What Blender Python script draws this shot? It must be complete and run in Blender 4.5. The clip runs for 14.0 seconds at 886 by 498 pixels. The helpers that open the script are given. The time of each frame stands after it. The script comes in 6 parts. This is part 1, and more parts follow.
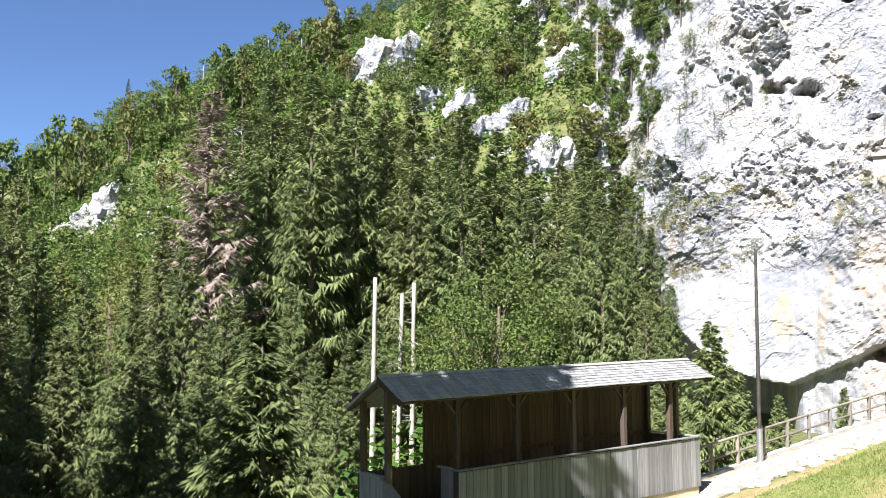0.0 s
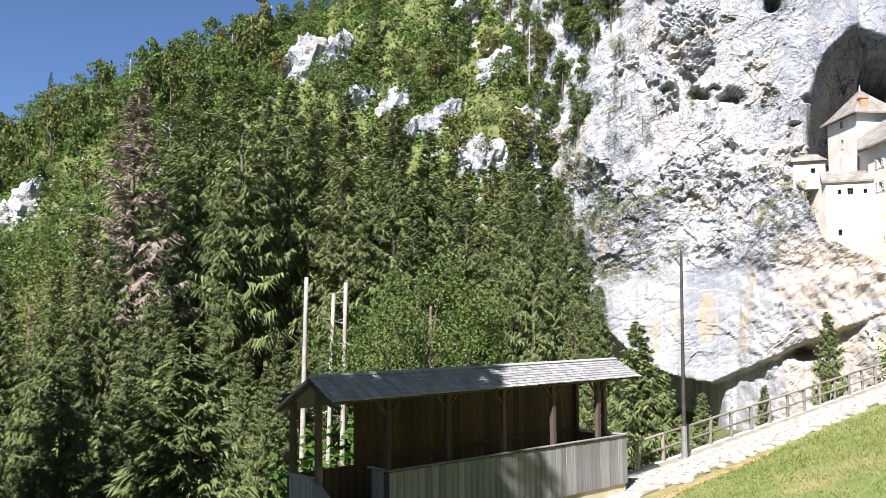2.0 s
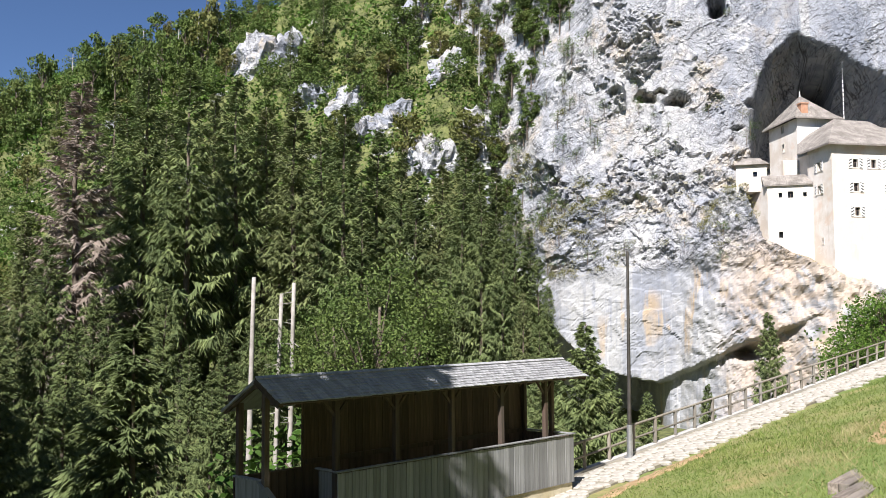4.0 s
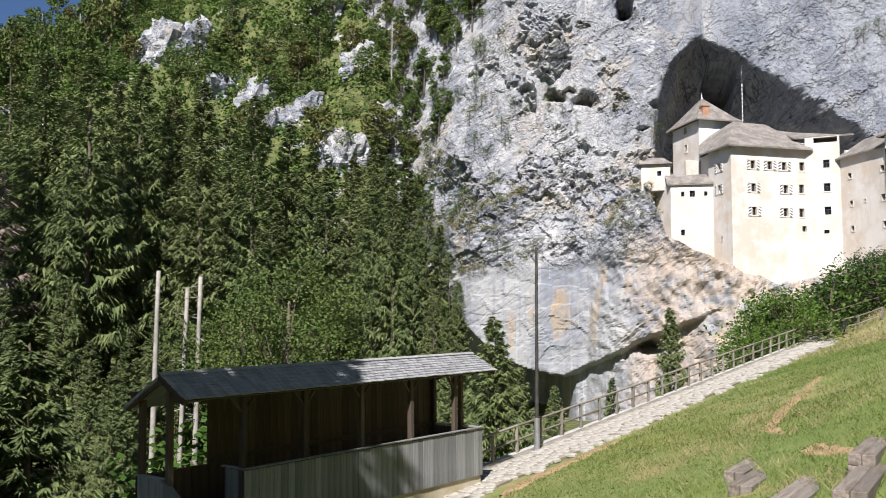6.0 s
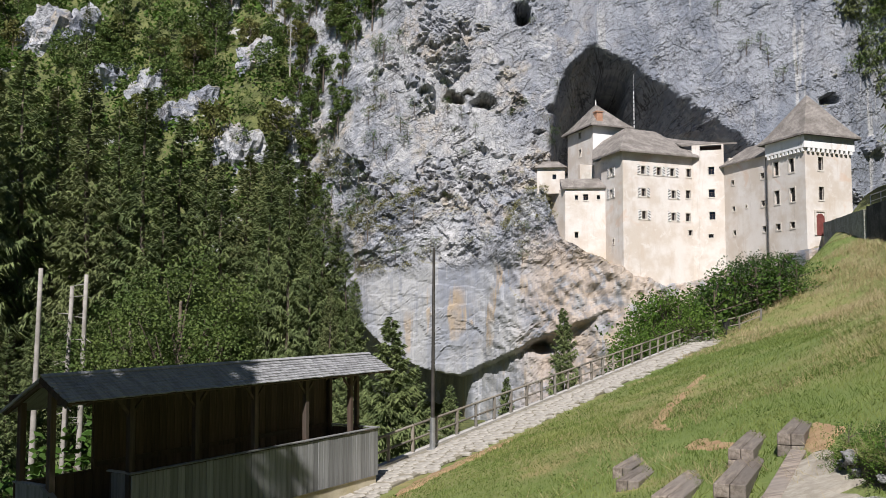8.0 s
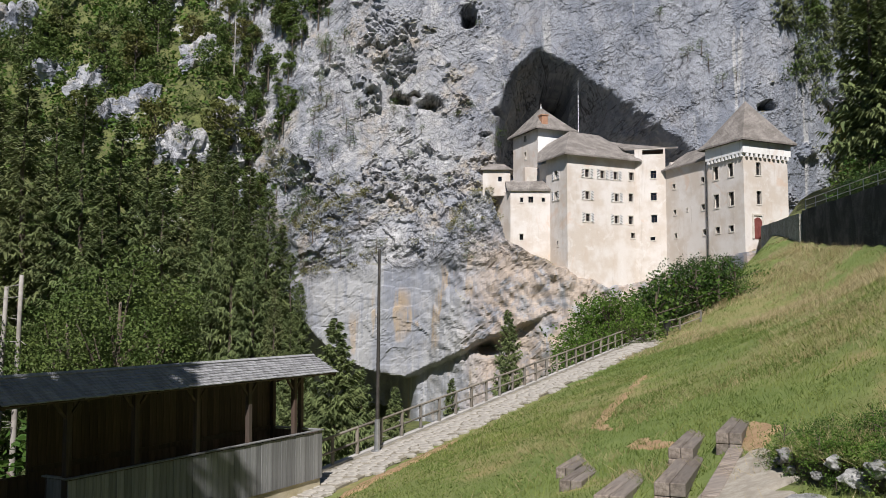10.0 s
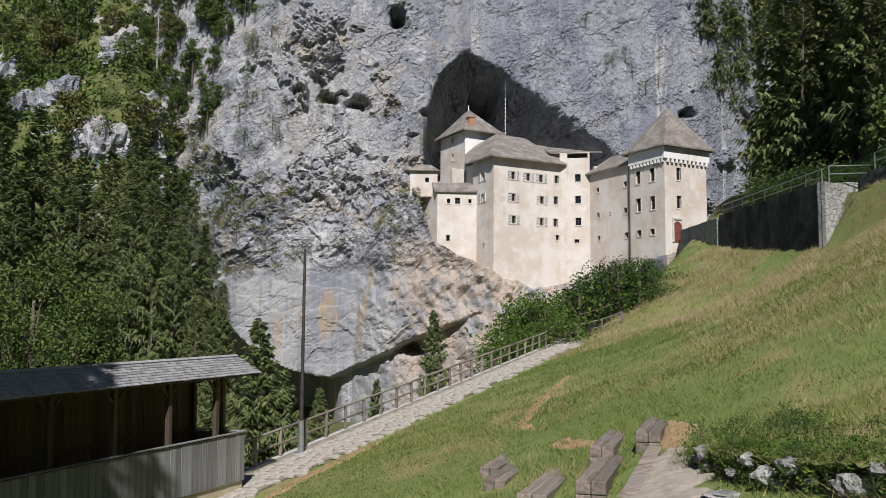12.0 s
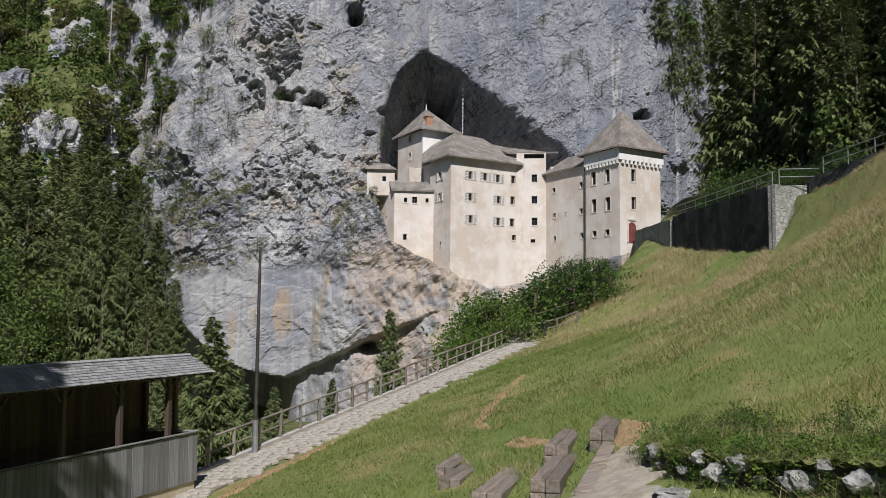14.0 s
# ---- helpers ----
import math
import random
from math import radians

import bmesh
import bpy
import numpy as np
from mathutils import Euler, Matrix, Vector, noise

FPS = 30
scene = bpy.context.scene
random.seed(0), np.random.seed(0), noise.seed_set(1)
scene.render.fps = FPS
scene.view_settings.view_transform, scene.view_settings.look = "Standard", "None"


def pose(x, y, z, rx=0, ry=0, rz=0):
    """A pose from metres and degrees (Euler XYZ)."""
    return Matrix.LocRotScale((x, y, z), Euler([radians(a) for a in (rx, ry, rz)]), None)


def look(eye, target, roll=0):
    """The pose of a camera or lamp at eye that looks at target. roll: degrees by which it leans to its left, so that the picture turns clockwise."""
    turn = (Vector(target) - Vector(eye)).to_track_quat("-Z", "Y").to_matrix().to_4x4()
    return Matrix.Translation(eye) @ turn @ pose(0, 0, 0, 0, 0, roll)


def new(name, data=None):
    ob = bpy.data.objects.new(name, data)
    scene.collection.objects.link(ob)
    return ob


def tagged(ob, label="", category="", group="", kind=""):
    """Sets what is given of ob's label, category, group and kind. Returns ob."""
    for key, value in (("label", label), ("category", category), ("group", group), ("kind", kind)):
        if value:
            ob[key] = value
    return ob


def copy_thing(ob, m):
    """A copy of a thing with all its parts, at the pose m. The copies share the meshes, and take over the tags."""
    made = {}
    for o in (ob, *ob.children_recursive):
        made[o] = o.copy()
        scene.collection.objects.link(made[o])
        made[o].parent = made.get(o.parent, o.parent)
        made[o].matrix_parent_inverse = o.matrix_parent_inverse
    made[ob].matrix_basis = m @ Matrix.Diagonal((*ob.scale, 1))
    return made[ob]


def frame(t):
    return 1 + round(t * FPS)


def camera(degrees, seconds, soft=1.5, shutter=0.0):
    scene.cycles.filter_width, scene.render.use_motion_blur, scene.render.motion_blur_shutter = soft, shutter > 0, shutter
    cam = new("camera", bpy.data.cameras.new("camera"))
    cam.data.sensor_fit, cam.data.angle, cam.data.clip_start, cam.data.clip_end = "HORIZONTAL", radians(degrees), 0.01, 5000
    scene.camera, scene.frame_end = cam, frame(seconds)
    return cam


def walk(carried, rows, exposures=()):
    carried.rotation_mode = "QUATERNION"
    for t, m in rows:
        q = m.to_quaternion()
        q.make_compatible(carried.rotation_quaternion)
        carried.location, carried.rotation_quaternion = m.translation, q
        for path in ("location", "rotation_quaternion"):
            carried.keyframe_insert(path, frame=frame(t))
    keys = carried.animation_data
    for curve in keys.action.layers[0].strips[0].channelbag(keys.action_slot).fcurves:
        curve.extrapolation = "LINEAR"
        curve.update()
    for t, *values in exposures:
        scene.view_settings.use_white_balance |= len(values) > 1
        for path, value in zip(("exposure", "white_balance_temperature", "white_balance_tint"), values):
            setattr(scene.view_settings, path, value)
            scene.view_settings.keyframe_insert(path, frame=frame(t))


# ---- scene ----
import collections
import functools

cam = camera(52.98, 14.0, soft=0.85, shutter=0.3)
# seconds, yaw, pitch, roll of a camera that turns where it stands
TURN = [
    (0.0, -0.10, 5.50, -0.61),
    (0.5, -1.00, 5.50, -0.62),
    (1.0, -2.06, 5.53, -0.62),
    (1.5, -2.90, 5.54, -0.57),
    (2.0, -4.48, 5.55, -0.54),
    (2.5, -5.19, 5.55, -0.52),
    (3.0, -6.61, 5.56, -0.49),
    (5.3, -10.06, 5.53, -0.33),
    (5.5, -11.18, 5.38, -0.32),
    (6.0, -13.50, 5.31, -0.39),
    (6.5, -16.17, 5.34, -0.42),
    (7.0, -17.70, 5.34, -0.46),
    (7.5, -19.07, 5.37, -0.37),
    (8.0, -20.11, 5.36, -0.39),
    (10.3, -24.30, 5.47, -0.40),
    (10.5, -24.80, 5.46, -0.47),
    (11.0, -26.11, 5.47, -0.45),
    (11.5, -27.37, 5.52, -0.45),
    (12.0, -28.38, 5.54, -0.42),
    (12.5, -29.01, 5.53, -0.44),
    (13.0, -30.36, 5.54, -0.47),
    (13.5, -31.29, 5.51, -0.50),
    (14.0, -31.19, 5.51, -0.52)]
walk(cam, [(t, pose(0, 0, 0, 90 + p, r, y)) for t, y, p, r in TURN],
     exposures=[(t, e, 6400, 14) for t, e in ((0.0, 1.68), (1.5, 1.48), (3.0, 1.22), (5.5, 0.82), (6.5, 0.62), (8.0, 0.34), (10.5, 0.2), (14.0, -0.04))])

# ---- light ----
SUN_AZ, SUN_EL = radians(208), radians(46)   # azimuth clockwise from +y
world = bpy.data.worlds.new("sky")
scene.world = world
world.use_nodes = True
sky = world.node_tree.nodes.new("ShaderNodeTexSky")
sky.sky_type, sky.sun_disc = "NISHITA", False
sky.sun_elevation, sky.sun_rotation = SUN_EL, SUN_AZ
sky.altitude, sky.air_density, sky.dust_density, sky.ozone_density = 3000, 1.0, 0.0, 6.0
back = world.node_tree.nodes["Background"]
back.inputs["Strength"].default_value = 0.055
world.node_tree.links.new(sky.outputs[0], back.inputs[0])
sun = new("sun", bpy.data.lights.new("sun", "SUN"))
sun.data.energy, sun.data.angle, sun.data.color = 5.0, radians(0.53), (1.0, 0.975, 0.93)
sun.matrix_world = look((0, 0, 100), (-100 * math.sin(SUN_AZ), -100 * math.cos(SUN_AZ), 100 - 100 * math.tan(SUN_EL)))

# ---- materials ----
class Nodes:
    """A small builder for one node material."""
    def __init__(self, name, rough=0.85, metal=0.0, coords="Object"):
        self.m = bpy.data.materials.new(name)
        self.m.use_nodes = True
        self.t = self.m.node_tree
        self.b = self.t.nodes["Principled BSDF"]
        self.b.inputs["Roughness"].default_value = rough
        self.b.inputs["Metallic"].default_value = metal
        self.b.inputs["Specular IOR Level"].default_value = 0.3
        if coords == "World":
            self.co = self.add("ShaderNodeNewGeometry").outputs["Position"]
        else:
            self.co = self.add("ShaderNodeTexCoord").outputs["Object"]

    def add(self, kind, **props):
        n = self.t.nodes.new(kind)
        for k, v in props.items():
            setattr(n, k, v)
        return n

    def put(self, socket, value):
        if isinstance(value, bpy.types.NodeSocket):
            self.t.links.new(value, socket)
        elif isinstance(value, (tuple, list)) and len(value) == 3 and len(socket.default_value) == 4:
            socket.default_value = (*value, 1)
        else:
            socket.default_value = value

    def scaled(self, s):
        n = self.add("ShaderNodeMapping")
        self.put(n.inputs["Vector"], self.co)
        n.inputs["Scale"].default_value = s if isinstance(s, tuple) else (s, s, s)
        return n.outputs[0]

    def noise(self, scale, detail=4.0, rough=0.6, distort=0.0):
        n = self.add("ShaderNodeTexNoise")
        self.put(n.inputs["Vector"], self.scaled(scale))
        n.inputs["Scale"].default_value = 1.0
        n.inputs["Detail"].default_value = detail
        n.inputs["Roughness"].default_value = rough
        n.inputs["Distortion"].default_value = distort
        return n.outputs[0]

    def cells(self, scale, feature="F1"):
        n = self.add("ShaderNodeTexVoronoi", feature=feature)
        self.put(n.inputs["Vector"], self.scaled(scale))
        n.inputs["Scale"].default_value = 1.0
        return n.outputs["Distance"]

    def ramp(self, value, lo, hi, a=0.0, b=1.0):
        n = self.add("ShaderNodeMapRange")
        n.interpolation_type = "SMOOTHSTEP"
        self.put(n.inputs[0], value)
        for i, v in zip((1, 2, 3, 4), (lo, hi, a, b)):
            n.inputs[i].default_value = v
        return n.outputs[0]

    def math(self, op, a, b=0.0):
        n = self.add("ShaderNodeMath", operation=op)
        self.put(n.inputs[0], a)
        self.put(n.inputs[1], b)
        return n.outputs[0]

    def mix(self, fac, a, b, how="MIX"):
        n = self.add("ShaderNodeMix", data_type="RGBA", blend_type=how)
        self.put(n.inputs[0], fac)
        self.put(n.inputs[6], a)
        self.put(n.inputs[7], b)
        return n.outputs[2]

    def tilted(self, along, height, degrees):
        """Turns the pattern's coordinates within the rock face."""
        c, s = math.cos(radians(degrees)), math.sin(radians(degrees))
        n = self.add("ShaderNodeCombineXYZ")
        self.put(n.inputs[0], self.math("ADD", self.math("MULTIPLY", along, c), self.math("MULTIPLY", height, s)))
        self.put(n.inputs[2], self.math("SUBTRACT", self.math("MULTIPLY", height, c), self.math("MULTIPLY", along, s)))
        self.co = n.outputs[0]

    def random(self):
        return self.add("ShaderNodeObjectInfo").outputs["Random"]

    def island(self):
        return self.add("ShaderNodeNewGeometry").outputs["Random Per Island"]

    def up(self):
        n = self.add("ShaderNodeSeparateXYZ")
        self.put(n.inputs[0], self.add("ShaderNodeNewGeometry").outputs["True Normal"])
        return n.outputs[2]

    def axis(self, i):
        n = self.add("ShaderNodeSeparateXYZ")
        self.put(n.inputs[0], self.co)
        return n.outputs[i]

    def value(self, colour, factor):
        n = self.add("ShaderNodeHueSaturation")
        self.put(n.inputs["Color"], colour)
        self.put(n.inputs["Value"], factor)
        return n.outputs[0]

    def bump(self, height, strength, distance):
        n = self.add("ShaderNodeBump")
        n.inputs["Strength"].default_value = strength
        n.inputs["Distance"].default_value = distance
        self.put(n.inputs["Height"], height)
        old = self.b.inputs["Normal"]
        if old.is_linked:
            self.put(n.inputs["Normal"], old.links[0].from_socket)
        self.put(self.b.inputs["Normal"], n.outputs[0])

    def done(self, colour):
        self.put(self.b.inputs["Base Color"], colour)
        return self.m


def make_rock(name="limestone", pale=1.0):
    k = Nodes(name, 0.92, coords="World")
    along = k.math("SUBTRACT", k.math("MULTIPLY", k.axis(0), 0.91), k.math("ADD", k.math("MULTIPLY", k.axis(1), 0.414), 7.8))
    height = k.axis(2)
    big, mid, fine = k.noise(0.05, 5, 0.6, 0.6), k.noise(0.3, 7, 0.66, 0.9), k.noise(2.2, 6, 0.7, 0.4)
    col = k.mix(k.ramp(big, 0.36, 0.64), (0.25 * pale, 0.265 * pale, 0.30 * pale), (0.43 * pale, 0.43 * pale, 0.43 * pale))
    col = k.mix(k.ramp(mid, 0.52, 0.62, 0, 0.75), col, (0.56, 0.55, 0.54))
    # blue-grey water stains that run down the slabs
    wet = k.math("MULTIPLY", k.ramp(k.noise((0.45, 0.45, 0.035), 6, 0.7, 0.5), 0.47, 0.64), k.ramp(k.noise(0.07, 3), 0.4, 0.6, 0.25, 0.85))
    col = k.mix(wet, col, (0.20, 0.215, 0.25))
    # tan and buff weathering in soft patches of the broken rock
    buff = k.math("MULTIPLY", k.ramp(k.noise(0.11, 5, 0.6, 0.8), 0.5, 0.66), k.ramp(k.noise(0.8, 5, 0.7), 0.36, 0.62))
    col = k.mix(k.math("MULTIPLY", buff, 0.8), col, (0.45, 0.38, 0.29))
    # bluish slabs over the cave, with white runs
    slabs = k.math("MULTIPLY", k.math("MULTIPLY", k.ramp(along, -4, 6), k.ramp(k.math("ADD", height, k.math("MULTIPLY", along, 0.5)), 36, 42)), k.ramp(big, 0.3, 0.55, 0.5, 0.9))
    blue = k.mix(k.ramp(k.noise((0.25, 0.25, 0.1), 5, 0.65, 0.5), 0.4, 0.6), (0.19, 0.21, 0.25), (0.32, 0.335, 0.365))
    blue = k.mix(k.ramp(k.noise((0.5, 0.5, 0.03), 4, 0.6, 0.4), 0.6, 0.68, 0, 0.8), blue, (0.50, 0.49, 0.47))
    col = k.mix(slabs, col, blue)
    # the smooth lower wall: pale washed rock with white and ochre runs
    level = k.math("SUBTRACT", height, k.math("MULTIPLY", along, 0.09))
    lower = k.math("MULTIPLY", k.ramp(k.math("ADD", level, k.math("MULTIPLY", mid, 3.0)), 11.0, 14.0, 1.0, 0.0), k.ramp(along, -40, -30))
    wash = k.mix(k.ramp(k.noise((0.16, 0.16, 0.05), 5, 0.6), 0.36, 0.62), (0.21, 0.225, 0.26), (0.36, 0.36, 0.355))
    wash = k.mix(k.ramp(k.noise((1.1, 1.1, 0.05), 5, 0.65, 0.3), 0.54, 0.68, 0, 0.6), wash, (0.19, 0.205, 0.24))
    wash = k.mix(k.ramp(k.noise((0.9, 0.9, 0.035), 4, 0.6, 0.2), 0.6, 0.7, 0, 0.75), wash, (0.48, 0.475, 0.465))
    ochre = k.math("MULTIPLY", k.ramp(k.noise((0.5, 0.5, 0.04), 4, 0.6, 0.3), 0.53, 0.64), k.ramp(k.noise((0.09, 0.09, 0.11), 3), 0.47, 0.6))
    wash = k.mix(k.math("MULTIPLY", ochre, 0.8), wash, (0.42, 0.30, 0.165))
    col = k.mix(k.math("MULTIPLY", lower, 0.85), col, wash)
    # brown broken rock below the castle
    brown = k.math("MULTIPLY", k.math("MULTIPLY", k.ramp(along, -9, -2), k.ramp(height, 10, 16, 1.0, 0.0)), k.ramp(mid, 0.36, 0.56))
    col = k.mix(k.math("MULTIPLY", brown, 0.8), col, (0.44, 0.35, 0.27))
    # grain, and pits whose shade is mixed in as dark colour
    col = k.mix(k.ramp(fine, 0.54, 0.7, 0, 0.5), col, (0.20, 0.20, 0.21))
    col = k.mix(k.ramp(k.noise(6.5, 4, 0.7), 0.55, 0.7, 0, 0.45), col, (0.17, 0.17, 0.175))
    # fissures that run aslant through the face, fine ones and long ones, their shade painted near-black
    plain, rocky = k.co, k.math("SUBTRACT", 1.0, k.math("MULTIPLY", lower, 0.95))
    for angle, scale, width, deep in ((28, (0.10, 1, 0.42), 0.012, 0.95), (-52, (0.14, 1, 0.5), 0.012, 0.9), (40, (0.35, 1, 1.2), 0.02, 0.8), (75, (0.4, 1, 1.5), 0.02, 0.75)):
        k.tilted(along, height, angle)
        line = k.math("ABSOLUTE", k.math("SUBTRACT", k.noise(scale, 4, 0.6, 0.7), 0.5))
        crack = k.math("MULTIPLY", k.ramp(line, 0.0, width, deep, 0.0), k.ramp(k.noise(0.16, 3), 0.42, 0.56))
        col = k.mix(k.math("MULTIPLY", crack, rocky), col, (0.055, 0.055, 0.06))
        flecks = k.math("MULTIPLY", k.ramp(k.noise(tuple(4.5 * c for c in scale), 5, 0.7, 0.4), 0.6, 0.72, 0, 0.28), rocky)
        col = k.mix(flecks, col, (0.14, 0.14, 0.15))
        k.co = plain
    moss = k.math("MULTIPLY", k.ramp(k.up(), 0.5, 0.8), k.ramp(k.noise(0.25, 5), 0.48, 0.6))
    col = k.mix(k.math("MULTIPLY", moss, 0.7), col, k.mix(fine, (0.10, 0.115, 0.035), (0.24, 0.19, 0.09)))
    k.bump(k.math("MULTIPLY", fine, k.math("ADD", rocky, 0.25)), 0.8, 0.12)
    k.bump(k.math("MULTIPLY", mid, rocky), 0.9, 0.55)
    k.tilted(along, height, 32)
    ragged = k.add("ShaderNodeVectorMath", operation="MULTIPLY_ADD")
    k.put(ragged.inputs[0], k.add("ShaderNodeTexNoise").outputs["Color"])
    k.put(ragged.inputs[0].links[0].from_node.inputs["Vector"], k.scaled(0.35))
    ragged.inputs[1].default_value = (2.4, 0.0, 2.4)
    k.put(ragged.inputs[2], k.co)
    k.co = ragged.outputs[0]
    patchy = k.math("MULTIPLY", rocky, k.ramp(k.noise(0.12, 3), 0.4, 0.6, 0.15, 1.0))
    for scale, depth in (((0.2, 1, 0.5), 0.8), ((0.6, 1, 1.3), 0.16)):
        k.bump(k.math("MULTIPLY", k.cells(scale), patchy), 0.75, depth)
    return k.done(col)


def make_ground():
    k = Nodes("meadow_soil", 0.95, coords="World")
    big, mid, fine = k.noise(0.09, 4), k.noise(0.9, 5), k.noise(9.0, 4, 0.7)
    col = k.mix(k.ramp(big, 0.4, 0.62), (0.14, 0.185, 0.05), (0.25, 0.225, 0.095))
    col = k.mix(k.ramp(mid, 0.45, 0.7), col, (0.185, 0.225, 0.065))
    col = k.mix(k.ramp(k.noise(0.35, 5), 0.58, 0.68, 0, 0.8), col, (0.30, 0.235, 0.11))
    col = k.mix(k.ramp(fine, 0.5, 0.75, 0, 0.6), col, (0.09, 0.13, 0.03))
    k.bump(fine, 0.6, 0.06)
    k.bump(mid, 0.6, 0.2)
    return k.done(col)


def make_leaf(name, a, b, tired, rough=0.6):
    k = Nodes(name, rough)
    n = k.noise(0.6, 3)
    col = k.mix(k.ramp(n, 0.35, 0.65), a, b)
    col = k.mix(k.math("MULTIPLY", k.ramp(k.random(), 0.55, 1.0), 0.6), col, tired)
    col = k.value(col, k.math("ADD", 0.75, k.math("MULTIPLY", k.island(), 0.45)))
    k.b.inputs["Specular IOR Level"].default_value = 0.12
    m = k.done(col)
    trans = k.add("ShaderNodeBsdfTranslucent")
    k.put(trans.inputs[0], col)
    mix = k.add("ShaderNodeMixShader")
    mix.inputs[0].default_value = 0.22
    k.put(mix.inputs[1], k.b.outputs[0])
    k.put(mix.inputs[2], trans.outputs[0])
    k.put(k.t.nodes["Material Output"].inputs[0], mix.outputs[0])
    return m


def make_wood(name, a, b, grey, along=(14, 14, 0.8), rough=0.8):
    k = Nodes(name, rough)
    grain = k.noise(along, 5, 0.65, 0.4)
    col = k.mix(k.ramp(grain, 0.35, 0.65), a, b)
    col = k.mix(k.ramp(k.noise(0.9, 4), 0.45, 0.65, 0, 0.7), col, grey)
    col = k.value(col, k.math("ADD", 0.72, k.math("MULTIPLY", k.random(), 0.55)))
    k.bump(grain, 0.5, 0.01)
    return k.done(col)


def make_plain(name, a, b, scale=2.0, rough=0.8, metal=0.0, relief=0.02):
    k = Nodes(name, rough, metal)
    n = k.noise(scale, 5)
    col = k.mix(k.ramp(n, 0.35, 0.68), a, b)
    col = k.mix(k.ramp(k.noise(scale * 9, 4, 0.7), 0.45, 0.8, 0, 0.35), col, tuple(c * 0.5 for c in a))
    k.bump(k.noise(scale * 7, 4), 0.4, relief)
    return k.done(col)


def make_scrub():
    k = Nodes("rocky_scrub", 0.95, coords="World")
    mid, fine = k.noise(0.5, 5), k.noise(3.0, 5, 0.7)
    col = k.mix(k.ramp(mid, 0.35, 0.65), (0.085, 0.10, 0.035), (0.15, 0.165, 0.055))
    col = k.mix(k.ramp(fine, 0.5, 0.75, 0, 0.6), col, (0.13, 0.10, 0.06))
    col = k.mix(k.ramp(k.noise(0.12, 6, 0.65), 0.60, 0.64), col, k.mix(fine, (0.26, 0.26, 0.25), (0.48, 0.47, 0.45)))
    k.bump(fine, 0.8, 0.3)
    k.bump(mid, 0.8, 1.0)
    return k.done(col)


SCRUB = make_scrub()
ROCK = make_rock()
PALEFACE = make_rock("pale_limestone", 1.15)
GROUND = make_ground()
SPRUCE = make_leaf("spruce_needles", (0.11, 0.145, 0.06), (0.19, 0.23, 0.09), (0.19, 0.20, 0.09))
DEAD = make_leaf("dead_needles", (0.24, 0.195, 0.16), (0.33, 0.275, 0.235), (0.28, 0.23, 0.195))
BEECH = make_leaf("broad_leaves", (0.07, 0.112, 0.03), (0.128, 0.172, 0.047), (0.17, 0.135, 0.05))
BUSH = make_leaf("bush_leaves", (0.05, 0.105, 0.02), (0.10, 0.17, 0.03), (0.09, 0.13, 0.03))
TUFT = make_leaf("ledge_grass", (0.16, 0.16, 0.06), (0.26, 0.23, 0.10), (0.12, 0.15, 0.045))
BARK = make_plain("bark", (0.10, 0.075, 0.055), (0.17, 0.14, 0.115), 3.0, 0.95, relief=0.05)
PALE_BARK = make_plain("barkless_trunk", (0.27, 0.25, 0.22), (0.38, 0.355, 0.32), 1.5, 0.9, relief=0.03)

GRASS = make_leaf("grass_blades", (0.11, 0.165, 0.035), (0.21, 0.25, 0.07), (0.24, 0.23, 0.085))
DARKLEAF = make_leaf("dark_leaves", (0.03, 0.065, 0.018), (0.065, 0.105, 0.028), (0.05, 0.08, 0.025))
CLOVER = make_leaf("clover", (0.07, 0.13, 0.02), (0.13, 0.20, 0.04), (0.16, 0.19, 0.06))
HAY = make_leaf("dry_grass", (0.36, 0.29, 0.15), (0.48, 0.40, 0.24), (0.32, 0.26, 0.12))
STONE = make_plain("paving_stone", (0.32, 0.295, 0.255), (0.45, 0.42, 0.37), 1.3, 0.9)
MORTAR = make_plain("mortar_bed", (0.20, 0.18, 0.14), (0.30, 0.27, 0.21), 2.0, 0.95)
GRAVEL = make_plain("gravel", (0.31, 0.275, 0.22), (0.43, 0.39, 0.32), 5.0, 0.95)
# bank soil, its colour darkened for the shade of overhanging plants
SOIL = make_plain("shade_darkened_soil", (0.05, 0.042, 0.028), (0.13, 0.11, 0.07), 4.0, 0.95, relief=0.08)
EARTH = make_plain("dry_earth", (0.31, 0.20, 0.11), (0.41, 0.29, 0.16), 2.5, 0.95)
CURB = make_plain("concrete_kerb", (0.38, 0.36, 0.33), (0.5, 0.48, 0.45), 2.0, 0.9)
FENCEWOOD = make_wood("fence_wood", (0.16, 0.14, 0.11), (0.25, 0.22, 0.18), (0.21, 0.2, 0.18))
GREYBOARD = make_wood("weathered_board", (0.18, 0.18, 0.178), (0.285, 0.285, 0.285), (0.24, 0.245, 0.25))
BROWNBOARD = make_wood("brown_board", (0.06, 0.042, 0.032), (0.105, 0.072, 0.055), (0.08, 0.066, 0.055))
SHINGLE = make_wood("shingle", (0.20, 0.20, 0.205), (0.33, 0.33, 0.335), (0.26, 0.265, 0.275), (10, 1.5, 10))
BEAM = make_wood("bench_beam", (0.13, 0.105, 0.085), (0.28, 0.235, 0.195), (0.21, 0.185, 0.16), (1.2, 12, 12))
POLE = make_plain("dark_steel", (0.07, 0.065, 0.06), (0.11, 0.10, 0.09), 3.0, 0.55, 0.6, 0.002)
